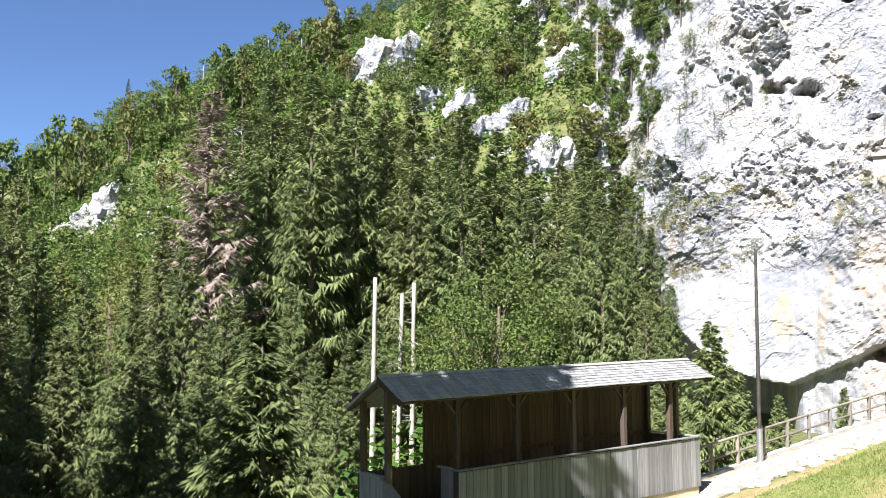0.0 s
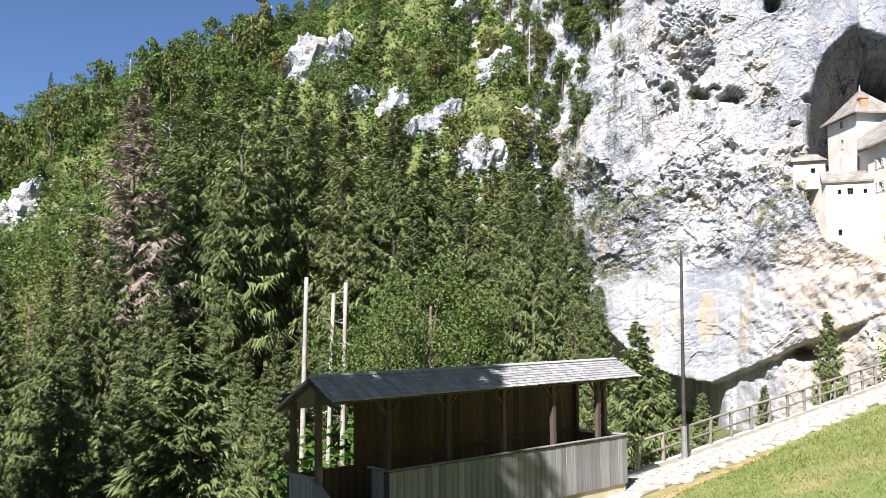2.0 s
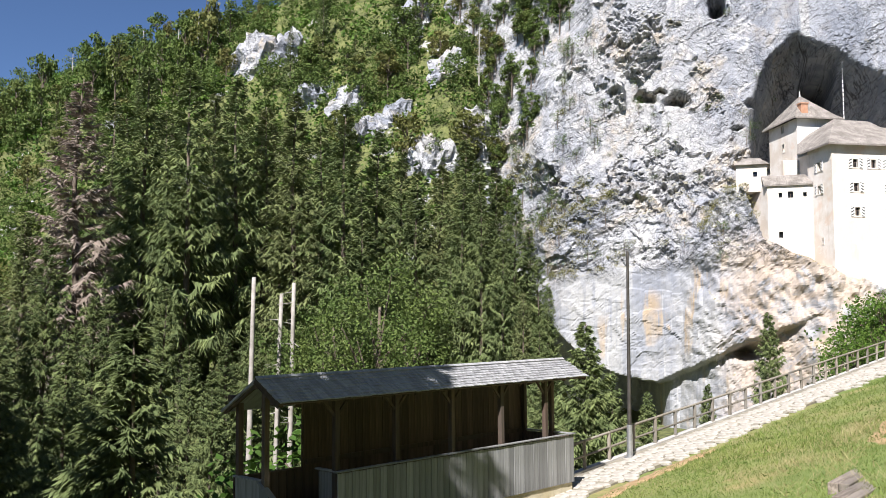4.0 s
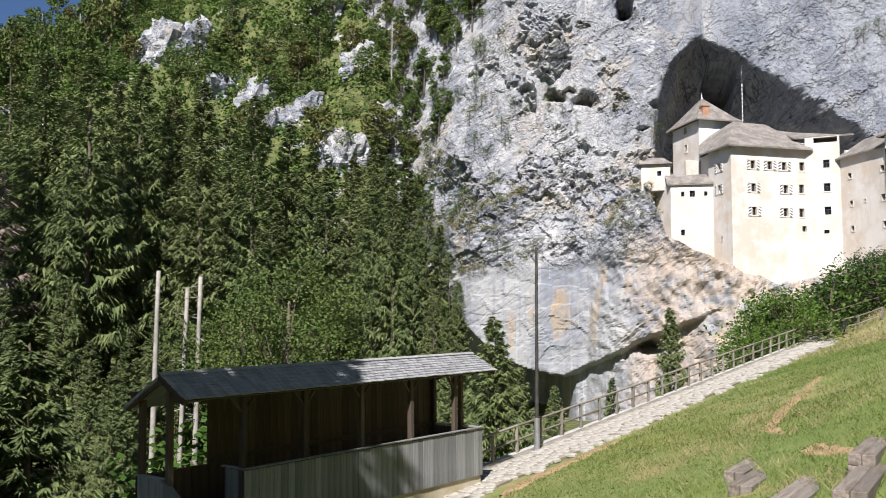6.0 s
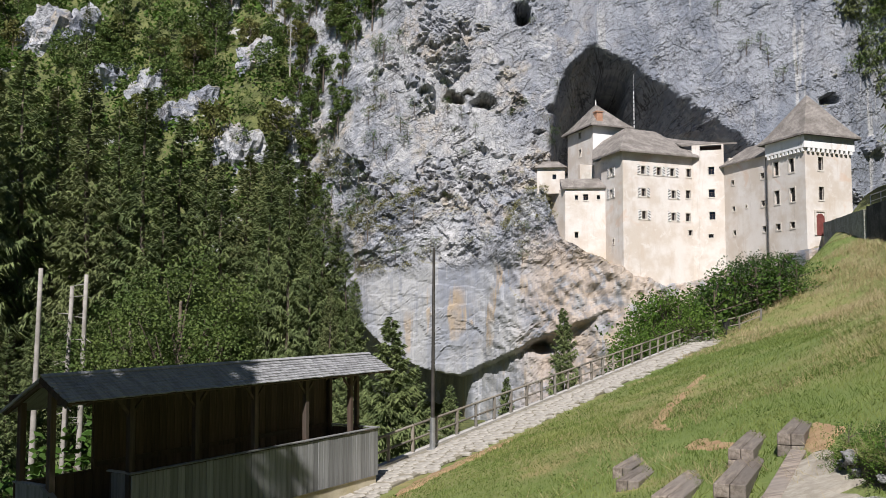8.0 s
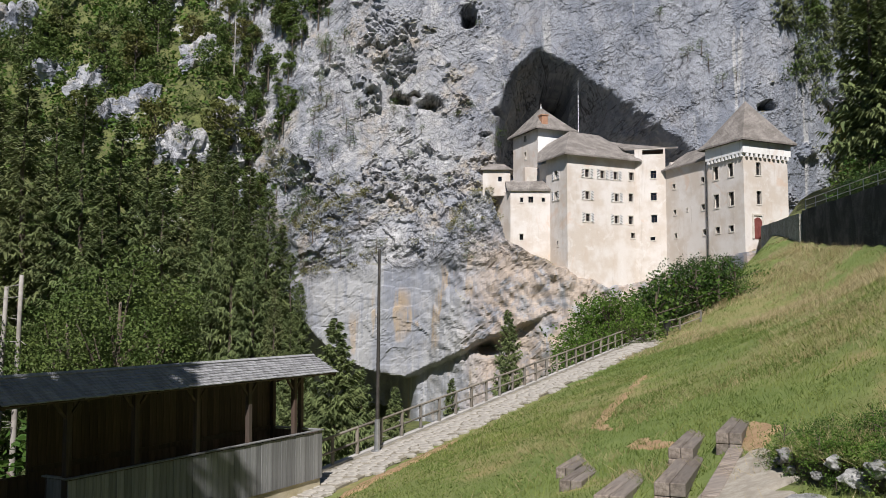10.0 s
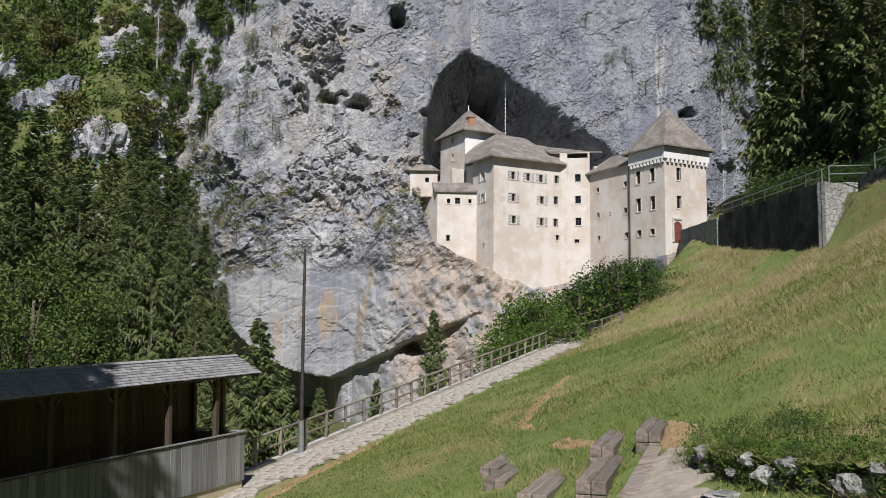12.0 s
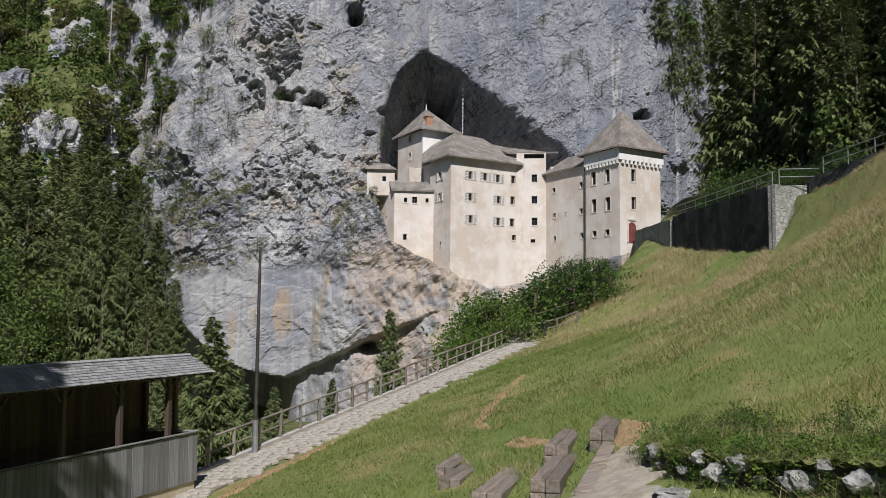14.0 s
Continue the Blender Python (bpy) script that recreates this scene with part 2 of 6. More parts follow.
STEEL = make_plain("galvanised_steel", (0.4, 0.41, 0.42), (0.5, 0.5, 0.5), 4.0, 0.45, 0.8, 0.002)
BLACK = make_plain("black_plastic", (0.02, 0.02, 0.02), (0.035, 0.035, 0.035), 3.0, 0.5)
SOCLE = make_plain("stained_render", (0.42, 0.36, 0.22), (0.55, 0.49, 0.36), 1.0, 0.95)


def make_plaster(name, a, b, stain, scale=0.35):
    k = Nodes(name, 0.92, coords="World")
    col = k.mix(k.ramp(k.noise(scale, 6), 0.38, 0.62), a, b)
    col = k.mix(k.ramp(k.noise((0.5, 0.5, 0.13), 5, 0.7), 0.52, 0.75, 0, 0.6), col, stain)
    col = k.mix(k.ramp(k.noise(2.5, 5, 0.7), 0.55, 0.8, 0, 0.35), col, (0.45, 0.40, 0.33))
    col = k.mix(k.ramp(k.noise((1.6, 1.6, 0.1), 5, 0.7, 0.3), 0.58, 0.72, 0, 0.45), col, (0.40, 0.35, 0.29))
    col = k.mix(k.ramp(k.noise(0.22, 4, 0.6, 1.0), 0.6, 0.68, 0, 0.5), col, (0.62, 0.45, 0.33))
    col = k.mix(k.ramp(k.noise(0.6, 6, 0.75, 0.8), 0.57, 0.62, 0, 0.4), col, (0.74, 0.71, 0.67))
    k.bump(k.noise(5.0, 5), 0.3, 0.05)
    return k.done(col)


def make_roofing():
    k = Nodes("old_shakes", 0.95, coords="World")
    col = k.mix(k.ramp(k.noise(0.8, 5), 0.35, 0.65), (0.19, 0.17, 0.15), (0.32, 0.29, 0.26))
    bands = k.ramp(k.math("FRACT", k.math("MULTIPLY", k.axis(2), 5.0)), 0.0, 0.35, 0.6, 0.0)
    col = k.mix(bands, col, (0.09, 0.08, 0.07))
    col = k.mix(k.ramp(k.noise((9.0, 9.0, 3.0), 4, 0.7), 0.45, 0.7, 0, 0.8), col, (0.08, 0.07, 0.062))
    k.bump(k.noise(6.0, 4), 0.6, 0.06)
    return k.done(col)


def make_masonry(name, a, b, joint, stain, amount):
    k = Nodes(name, 0.95, coords="World")
    edge = k.cells((2.0, 2.0, 3.4), "DISTANCE_TO_EDGE")
    col = k.mix(k.ramp(k.noise(1.4, 5, 0.65), 0.35, 0.65), a, b)
    col = k.mix(k.ramp(k.noise(6.0, 4, 0.7), 0.5, 0.7, 0, 0.5), col, tuple(c * 0.5 for c in a))
    col = k.mix(k.ramp(edge, 0.0, 0.07, 0.6, 0.0), col, joint)
    col = k.mix(k.ramp(k.noise((0.35, 0.35, 0.22), 5, 0.65, 0.8), 0.42, 0.62, 0, amount), col, stain)
    k.bump(k.ramp(edge, 0.0, 0.1), 0.8, 0.08)
    k.bump(k.noise(4.0, 5, 0.7), 0.6, 0.06)
    return k.done(col)


PALEROCK = make_plain("white_limestone", (0.20, 0.20, 0.19), (0.46, 0.45, 0.43), 2.2, 0.9, relief=0.4)
PLASTER = make_plaster("ochre_white_plaster", (0.58, 0.51, 0.435), (0.68, 0.635, 0.585), (0.52, 0.41, 0.31))
WHITE = make_plaster("white_lime_plaster", (0.78, 0.77, 0.74), (0.82, 0.81, 0.79), (0.68, 0.66, 0.6))
TRIM = make_plain("stone_surround", (0.55, 0.5, 0.43), (0.66, 0.62, 0.55), 2.0, 0.9)
ROOFING = make_roofing()
# retaining wall in two tones: shaded faces painted near-black, the lit end pale
MASONRY = make_masonry("shade_dark_masonry", (0.075, 0.075, 0.075), (0.13, 0.13, 0.125), (0.05, 0.05, 0.05), (0.03, 0.032, 0.035), 0.9)
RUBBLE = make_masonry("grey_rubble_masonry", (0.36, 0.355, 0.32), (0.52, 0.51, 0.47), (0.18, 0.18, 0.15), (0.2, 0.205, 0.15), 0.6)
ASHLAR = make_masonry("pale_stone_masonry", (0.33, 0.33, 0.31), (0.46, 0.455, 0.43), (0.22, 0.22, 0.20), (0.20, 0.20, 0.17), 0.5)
BRICK = make_plain("chimney_brick", (0.38, 0.2, 0.12), (0.46, 0.27, 0.18), 3.0, 0.9)
DOORRED = make_plain("dark_red_door", (0.16, 0.045, 0.04), (0.22, 0.07, 0.06), 3.0, 0.6)
DARKPAINT = make_plain("black_paint", (0.03, 0.03, 0.03), (0.05, 0.05, 0.05), 3.0, 0.6)
PANE = bpy.data.materials.new("dark_pane")
PANE.use_nodes = True
PANE.node_tree.nodes["Principled BSDF"].inputs["Base Color"].default_value = (0.012, 0.013, 0.015, 1)
PANE.node_tree.nodes["Principled BSDF"].inputs["Roughness"].default_value = 0.12

# ---- helpers for meshes ----
def mesh_of(name, verts, faces, material, smooth=False):
    me = bpy.data.meshes.new(name)
    me.from_pydata([tuple(v) for v in verts], [], [tuple(f) for f in faces])
    me.materials.append(material)
    if smooth:
        me.polygons.foreach_set("use_smooth", [True] * len(me.polygons))
    me.update()
    return me


def grid_mesh(name, pts, material, smooth=True):
    """pts: array (rows, columns, 3)."""
    r, c, _ = pts.shape
    i = np.arange(r * c).reshape(r, c)
    f = np.stack([i[:-1, :-1], i[:-1, 1:], i[1:, 1:], i[1:, :-1]], -1).reshape(-1, 4)
    me = bpy.data.meshes.new(name)
    me.vertices.add(r * c)
    me.vertices.foreach_set("co", pts.reshape(-1).astype(np.float32))
    me.loops.add(f.size)
    me.loops.foreach_set("vertex_index", f.reshape(-1).astype(np.int32))
    me.polygons.add(len(f))
    me.polygons.foreach_set("loop_start", np.arange(0, f.size, 4, dtype=np.int32))
    me.polygons.foreach_set("use_smooth", np.full(len(f), smooth))
    me.materials.append(material)
    me.update(calc_edges=True)
    return me


def tri_mesh(name, tri, material):
    """tri: array (n, k, 3) of separate k-cornered faces."""
    n, k, _ = tri.shape
    me = bpy.data.meshes.new(name)
    me.vertices.add(n * k)
    me.vertices.foreach_set("co", tri.reshape(-1).astype(np.float32))
    me.loops.add(n * k)
    me.loops.foreach_set("vertex_index", np.arange(n * k, dtype=np.int32))
    me.polygons.add(n)
    me.polygons.foreach_set("loop_start", np.arange(0, n * k, k, dtype=np.int32))
    me.materials.append(material)
    me.update(calc_edges=True)
    return me


def child(name, me, parent, label="", m=None):
    ob = new(name, me)
    ob.parent = parent
    if m is not None:
        ob.matrix_basis = m
    if label:
        ob["label"] = label
    return ob


def part(name, bm, material, parent, label="", m=None):
    """Links a bmesh as one mesh object under a thing or under a part."""
    me = bpy.data.meshes.new(name)
    bm.to_mesh(me)
    bm.free()
    me.materials.append(material)
    return child(name, me, parent, label, m)


def thing(name, label, category, m=None, group="", kind=""):
    ob = new(name)
    ob.empty_display_size = 0.3
    if m is not None:
        ob.matrix_basis = m
    return tagged(ob, label, category, group, kind)


def smooth(x, lo, hi):
    t = np.clip((np.asarray(x, float) - lo) / (hi - lo), 0, 1)
    return t * t * (3 - 2 * t)


@functools.lru_cache(maxsize=None)
def lattice(shape, seed):
    return np.random.default_rng(seed).random(shape)


def fbm(x, y, octaves=4, seed=0, gain=0.5):
    """Smooth value noise of two arrays, about -1 to 1."""
    tot, amp, norm = 0.0, 1.0, 0.0
    for o in range(octaves):
        g = lattice((128, 128), seed + o)
        xi, yi = np.floor(x).astype(int), np.floor(y).astype(int)
        fx, fy = x - xi, y - yi
        fx, fy = fx * fx * (3 - 2 * fx), fy * fy * (3 - 2 * fy)
        v = (g[xi % 128, yi % 128] * (1 - fx) + g[(xi + 1) % 128, yi % 128] * fx) * (1 - fy) \
            + (g[xi % 128, (yi + 1) % 128] * (1 - fx) + g[(xi + 1) % 128, (yi + 1) % 128] * fx) * fy
        tot = tot + amp * (2 * v - 1)
        norm += amp
        amp *= gain
        x, y = x * 2.03 + 17.1, y * 2.03 + 5.7
    return tot / norm


def blocks(x, y, seed):
    """Broken rock: cells with sharp borders, each a tilted plane of its own, about -1 to 1."""
    g = [lattice((128, 128), seed + i) for i in range(5)]
    xi, yi = np.floor(x).astype(int), np.floor(y).astype(int)
    best, out = np.full(np.shape(x), 1e9), np.zeros(np.shape(x))
    for i in (-1, 0, 1):
        for j in (-1, 0, 1):
            cx, cy = (xi + i) % 128, (yi + j) % 128
            dx, dy = x - (xi + i + g[0][cx, cy]), y - (yi + j + g[1][cx, cy])
            d = dx * dx + dy * dy
            v = (g[2][cx, cy] - 0.5) * 1.3 + (g[3][cx, cy] - 0.5) * 1.6 * dx + (g[4][cx, cy] - 0.5) * 2.0 * dy
            out = np.where(d < best, v, out)
            best = np.minimum(d, best)
    return out


# ---- the lie of the land ----
U = np.array([0.788, 0.616])          # along the footpath, uphill
W = np.array([0.616, -0.788])         # from the footpath up the meadow
PATH0 = np.array([8.66, 27.99])       # first fence post
E = np.array([0.910, -0.414])         # along the foot of the cliff
N = np.array([-0.414, -0.910])        # out of the cliff
CLIFF0 = np.array([60.0, 113.0])


def sw(x, y):
    dx, dy = x - PATH0[0], y - PATH0[1]
    return dx * U[0] + dy * U[1], dx * W[0] + dy * W[1]


def path_z(s):
    s = np.asarray(s, float)
    return -4.37 + 0.113 * s


def wall_w(s):
    s = np.asarray(s, float)
    return 16.3 - np.where(s > 35.9, 0.43, 0.55) * (s - 35.9)


def land(x, y):
    x, y = np.asarray(x, float), np.asarray(y, float)
    s, w = sw(x, y)
    pz = path_z(np.clip(s, -60, 90))
    c = 0.004 + 0.0135 * smooth(s, -14, 8)
    wc = np.clip(w, 0, 45)
    pz = pz + 0.18 * np.maximum(0, s - 33) * smooth(w, -2, 5)
    g = 0.235 + 0.035 * smooth(s, -8, 8)
    rise = 0.06 * np.minimum(wc, 1.6) + g * 1.02 * np.maximum(0, wc - 1.6)
    hill = pz + rise + c * np.maximum(0, wc - 8) ** 2 * (wc < 30) + np.where(wc >= 30, c * 484, 0)
    # road terrace and wooded bank behind the retaining wall; its unseen run to the right is added for shade
    q = w - wall_w(np.clip(s, -20, 80))
    behind = smooth(q, 0.3, 2.2) * (1 - smooth(s, 52, 57))
    top = pz + 0.27 * np.clip(wall_w(s), 0, 45) + c * np.maximum(0, np.clip(wall_w(s), 0, 45) - 8) ** 2 + 3.3
    bank = top + 1.15 * np.clip(q - 7, 0, 50)
    hill = hill * (1 - behind) + bank * behind
    hill = hill + 1.1 * np.exp(-(x * x + (y - 0.5) ** 2) / 30)      # knoll under the viewpoint
    # valley side below the path
    lip = -0.45 + 2.2 * smooth(s, 35, 41)
    d = np.maximum(0, lip - w)
    steep = 0.85 - 0.45 * smooth(s, 30, 46)
    valley = np.maximum(pz - steep * d - 0.35 * smooth(d, 0, 0.5), -15 + 0.05 * np.clip(s, -20, 60))
    z = np.where(w > lip, hill, valley)
    # far hillside and plateau
    a = (x - CLIFF0[0]) * E[0] + (y - CLIFF0[1]) * E[1]
    b = -((x - CLIFF0[0]) * N[0] + (y - CLIFF0[1]) * N[1])
    crest = np.clip(77 + np.where(a < -118.6, 0.25, 0.34) * (a + 118.6), 12, 112)
    front = b + 30 * (1 - smooth(a, -48, -30)) - 6 * smooth(a, -34, -28)
    far = -15 + (crest + 15) * np.clip(front / 90, 0, 1) + 5 * fbm(x / 22, y / 22, 4, 3) * smooth(front, 0, 25)
    return np.maximum(z, np.where(front > 0, far, -99))


def ground_at(x, y):
    return float(land(np.array([x]), np.array([y]))[0])


def spread(lo, hi, centre, fine, n):
    """n places from lo to hi, close together round the centre."""
    t = np.linspace(np.arcsinh((lo - centre) / fine), np.arcsinh((hi - centre) / fine), n)
    return centre + fine * np.sinh(t)


gx, gy = np.meshgrid(spread(-1500, 1500, 22, 34, 310), spread(-1200, 1800, 32, 34, 310))
gz = land(gx, gy)
gz = gz + 0.02 * fbm(gx / 0.8, gy / 0.8, 3, 11) + 0.05 * fbm(gx / 3.0, gy / 3.0, 3, 19) * (np.abs(sw(gx, gy)[1] - 0.8) > 2.2)
ground_mesh = grid_mesh("ground", np.stack([gx, gy, gz], -1), GROUND)
ground_mesh.materials.append(SCRUB)
fx, fy = (gx[:-1, :-1] + gx[1:, 1:]) / 2, (gy[:-1, :-1] + gy[1:, 1:]) / 2
fs_, fw_ = sw(fx, fy)
wild = (fw_ < -1.0) | (fw_ > wall_w(np.clip(fs_, -60, 80)) + np.where(fs_ > 36, 0.8, 4))
ground_mesh.polygons.foreach_set("material_index", wild.reshape(-1).astype(np.int32))
tagged(new("ground", ground_mesh), "grassy meadow slope falling into a wooded valley", "ground", kind="structure")


# ---- cliff ----
# the rock shelf that bears the castle: along, out of the face, height
LEDGE_A = (-9, -6, -3.5, -1.2, 2, 6.2, 11, 15.7, 19.5, 22.8, 25.4, 31.5, 36)
LEDGE_OUT = (8.3, 9.3, 10.4, 12.0, 13.6, 16.3, 14.2, 12.0, 13.0, 20.5, 26.3, 23.6, 8)
LEDGE_TOP = (13, 18.8, 19.3, 12.4, 10.4, 8.2, 6.4, 6.7, 8.2, 9.4, 9.8, 10.2, 10)


def cliff_shape(a, z):
    """How far the rock face stands out of its plane."""
    d = 2.4 * fbm(a / 16, z / 20, 3, 31) + 0.8 * fbm(a / 5 + z / 14, z / 5, 4, 41)
    wa, wz = a + 1.3 * fbm(a / 4, z / 4, 4, 43, 0.6), z + 1.3 * fbm(a / 4, z / 4, 4, 53, 0.6)
    d += 1.7 * blocks((wa - 0.4 * wz) / 8, (wz + 0.3 * wa) / 6, 401) + 0.7 * blocks((wa - 0.5 * wz) / 3.4, (wz + 0.4 * wa) / 2.6, 411)
    d += 0.5 * blocks((wa - 0.3 * wz) / 1.4, (wz + 0.5 * wa) / 1.1, 421) * smooth(fbm(a / 6, z / 6, 3, 431), -0.4, 0.3)
    for u, v, seed, cut in (((a * 0.8 + z * 0.5) / 9, (z * 0.85 - a * 0.5) / 3.0, 461, 0.75), ((a * 0.6 - z * 0.8) / 8, (z * 0.6 + a * 0.8) / 3.4, 471, 0.6), (a / 2.2 + z / 7, z / 3, 481, 0.45)):
        d -= cut * np.exp(-(fbm(u, v, 4, seed, 0.55) / 0.055) ** 2) * smooth(fbm(a / 8, z / 8, 2, seed + 5), -0.75, -0.05)
    d += 0.5 * np.abs(fbm(a / 1.8 + z / 4, z / 2.4 - a / 6, 3, 113, 0.6))
    saw = z / 3.4 + a / 11 + 1.6 * fbm(a / 6, z / 7, 4, 161)
    d += 0.55 * (saw - np.floor(saw)) * smooth(fbm(a / 7 + 5, z / 9, 3, 171), -0.5, 0.4)
    saw = z / 1.5 - a / 5 + 1.4 * fbm(a / 3, z / 4, 4, 163)
    d += 0.42 * (saw - np.floor(saw)) * smooth(fbm(a / 5 + 9, z / 6, 3, 173), -0.6, 0.2)
    # smoother slabs over the cave, and the nearly smooth lower wall
    level = z - 0.09 * a + 1.2 * fbm(a / 5, z / 5, 3, 37)
    slab = smooth(a, 0, 6) * smooth(z + 0.5 * a, 36, 42) * (1 - smooth(a, 30, 38))
    rough = (0.10 + 0.90 * smooth(level, 10.6, 12.0)) * (1 - 0.5 * slab) * (1 - 0.6 * np.exp(-((level - 15) / 5.0) ** 2) * (a < -4))
    d = d * rough + 0.22 * fbm(a / 0.9, z / 1.2, 3, 71) * (0.08 + 0.92 * rough) + 0.12 * fbm(a / 0.45, z / 0.6, 2, 77) * (0.15 + 0.85 * rough)
    d += (0.35 * fbm(a / 1.3, z / 14, 3, 79) + 0.10 * blocks(a / 6, z / 2.2, 441)) * (1 - smooth(level, 10.6, 12.0))
    # smooth lower wall that bellies out, and the shelf that bears the castle
    d += 0.6 * smooth(a, -36, -26) * (1 - smooth(level, 10.2, 12.4))
    d += 4.5 * smooth(a, -36, -26) * (1 - smooth(z, 11, 30)) * (1 - smooth(a, 3, 9) * smooth(z, 9, 11))
    d -= 0.06 * np.maximum(0, z - 14)
    ledge = np.interp(a, LEDGE_A, LEDGE_OUT)
    top = np.interp(a, LEDGE_A, LEDGE_TOP) + 0.5 * fbm(a / 1.5, z / 9, 3, 63)
    d = np.maximum(d, (ledge + 1.8 * fbm(a / 3, z / 4, 5, 67, 0.6) + 0.12 * np.clip(8 - z, 0, 16)) * (1 - smooth(z - top, -0.2, 1.4)) * smooth(a, -17, -7) * (1 - smooth(a, 33, 38)))
    # foot of the wall: overhung, with dark hollows
    edge = np.where(a < -14.9, -6.0 + 0.0355 * (a + 14.9) ** 2, -6.0 + 0.47 * (a + 14.9))
    below = smooth(edge - z, -0.3, 0.5)
    d -= below * (14 * (1 - smooth(a, -17, -13)) + 2.0 * smooth(a, -17, -13) * (1 - smooth(a, 0, 6)))
    d -= 5 * np.exp(-(((a + 3.5) / 1.8) ** 2 + ((z + 1.7) / 0.9) ** 2) * 1.2)
    # the great arch over the castle
    roof = np.where(a < 4.5, 41.6 - 0.2 * (a - 4.5) ** 2, 41.6 - 0.54 * (a - 4.5) - 0.006 * (a - 4.5) ** 2)
    inside = smooth(roof - z + 0.9 * fbm(a / 2, z / 2, 3, 83), -0.6, 1.6) * smooth(a, -2.5, 0.5) * smooth(z, 22, 25)
    deep = 1.5 + (17 - 5 * smooth(a, 10, 22)) * smooth(roof - z, -1, 10)
    deep = deep + 0.9 * fbm(a / 0.9 + z / 14, z / 6, 4, 89, 0.6) + 0.7 * blocks(a / 1.6 + z / 9, z / 4, 451)
    d -= inside * deep
    d -= 60 * inside * smooth(a + 0.4 * fbm(a, z / 3, 2, 93), 5.3, 6.0) * (1 - smooth(a + 0.5 * fbm(a, z / 2, 2, 95), 9.2, 9.9)) * (1 - smooth(z, 37.0, 39.5))
    d -= 7 * inside * smooth(29.6 - 0.10 * (a - 17) ** 2 - z, -0.4, 0.5)
    d -= 6 * inside * np.exp(-(((a - 22.5) / 2.2) ** 2 + ((z - 26) / 2.6) ** 2) * 1.2)
    # small holes high in the wall
    wa, wz = a + 0.7 * fbm(a / 1.1, z / 1.1, 3, 141), z + 0.6 * fbm(a / 1.3, z / 0.9, 3, 151)
    for ha, hz, r in ((-16.3, 34.3, 1.15), (-11.9, 33.7, 1.25), (-20.2, 35.0, 0.6), (-14.1, 35.1, 0.6), (-1.5, 32.6, 0.8), (-3.5, 29.0, 0.5), (37.2, 33.5, 0.9), (-12, 45, 0.3), (-11.2, 44.6, 0.3)):
        d -= 3.0 * r * np.exp(-((((wa - ha) / (r * 1.25)) ** 2 + ((wz - hz + 0.18 * (wa - ha) ** 2) / (r * 0.8)) ** 2) ** 2))
    d -= 7 * np.exp(-((((wa + 6.1) / 1.0) ** 2 + ((wz - 46.8) / 1.3) ** 2) ** 2))
    d -= 0.9 * np.maximum(0, -32 + 0.28 * np.maximum(0, z - 18) + 3 * fbm(a / 9, z / 7, 3, 97) - a) + 0.55 * np.maximum(0, a - 40)
    return d


ca, cz = np.meshgrid(np.arange(-62, 72, 0.24), np.arange(-14, 70, 0.24))
cd = cliff_shape(ca, cz)
cliff_pts = np.stack([CLIFF0[0] + ca * E[0] + cd * N[0], CLIFF0[1] + ca * E[1] + cd * N[1], cz + 0.3 * fbm(ca / 2, cz / 2, 2, 91)], -1)
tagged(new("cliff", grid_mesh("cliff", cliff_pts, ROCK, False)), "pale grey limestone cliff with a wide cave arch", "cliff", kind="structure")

# ---- trees ----
def tapered(path, radii, sides=7):
    """Verts and faces of a tube along a path."""
    vs, fs = [], []
    for (p, r) in zip(path, radii):
        for i in range(sides):
            t = 2 * math.pi * i / sides
            vs.append((p[0] + r * math.cos(t), p[1] + r * math.sin(t), p[2]))
    for j in range(len(path) - 1):
        for i in range(sides):
            k = (i + 1) % sides
            fs.append((j * sides + i, j * sides + k, (j + 1) * sides + k, (j + 1) * sides + i))
    fs.append(tuple(range((len(path) - 1) * sides, len(path) * sides)))
    return vs, fs


def limb(vs, fs, a, b, r0, r1, sides=5):
    a, b = Vector(a), Vector(b)
    q = (b - a).to_track_quat("Z", "Y")
    o = len(vs)
    for p, r in ((a, r0), (b, r1)):
        for i in range(sides):
            t = 2 * math.pi * i / sides
            vs.append(tuple(p + q @ Vector((r * math.cos(t), r * math.sin(t), 0))))
    for i in range(sides):
        k = (i + 1) % sides
        fs.append((o + i, o + k, o + sides + k, o + sides + i))


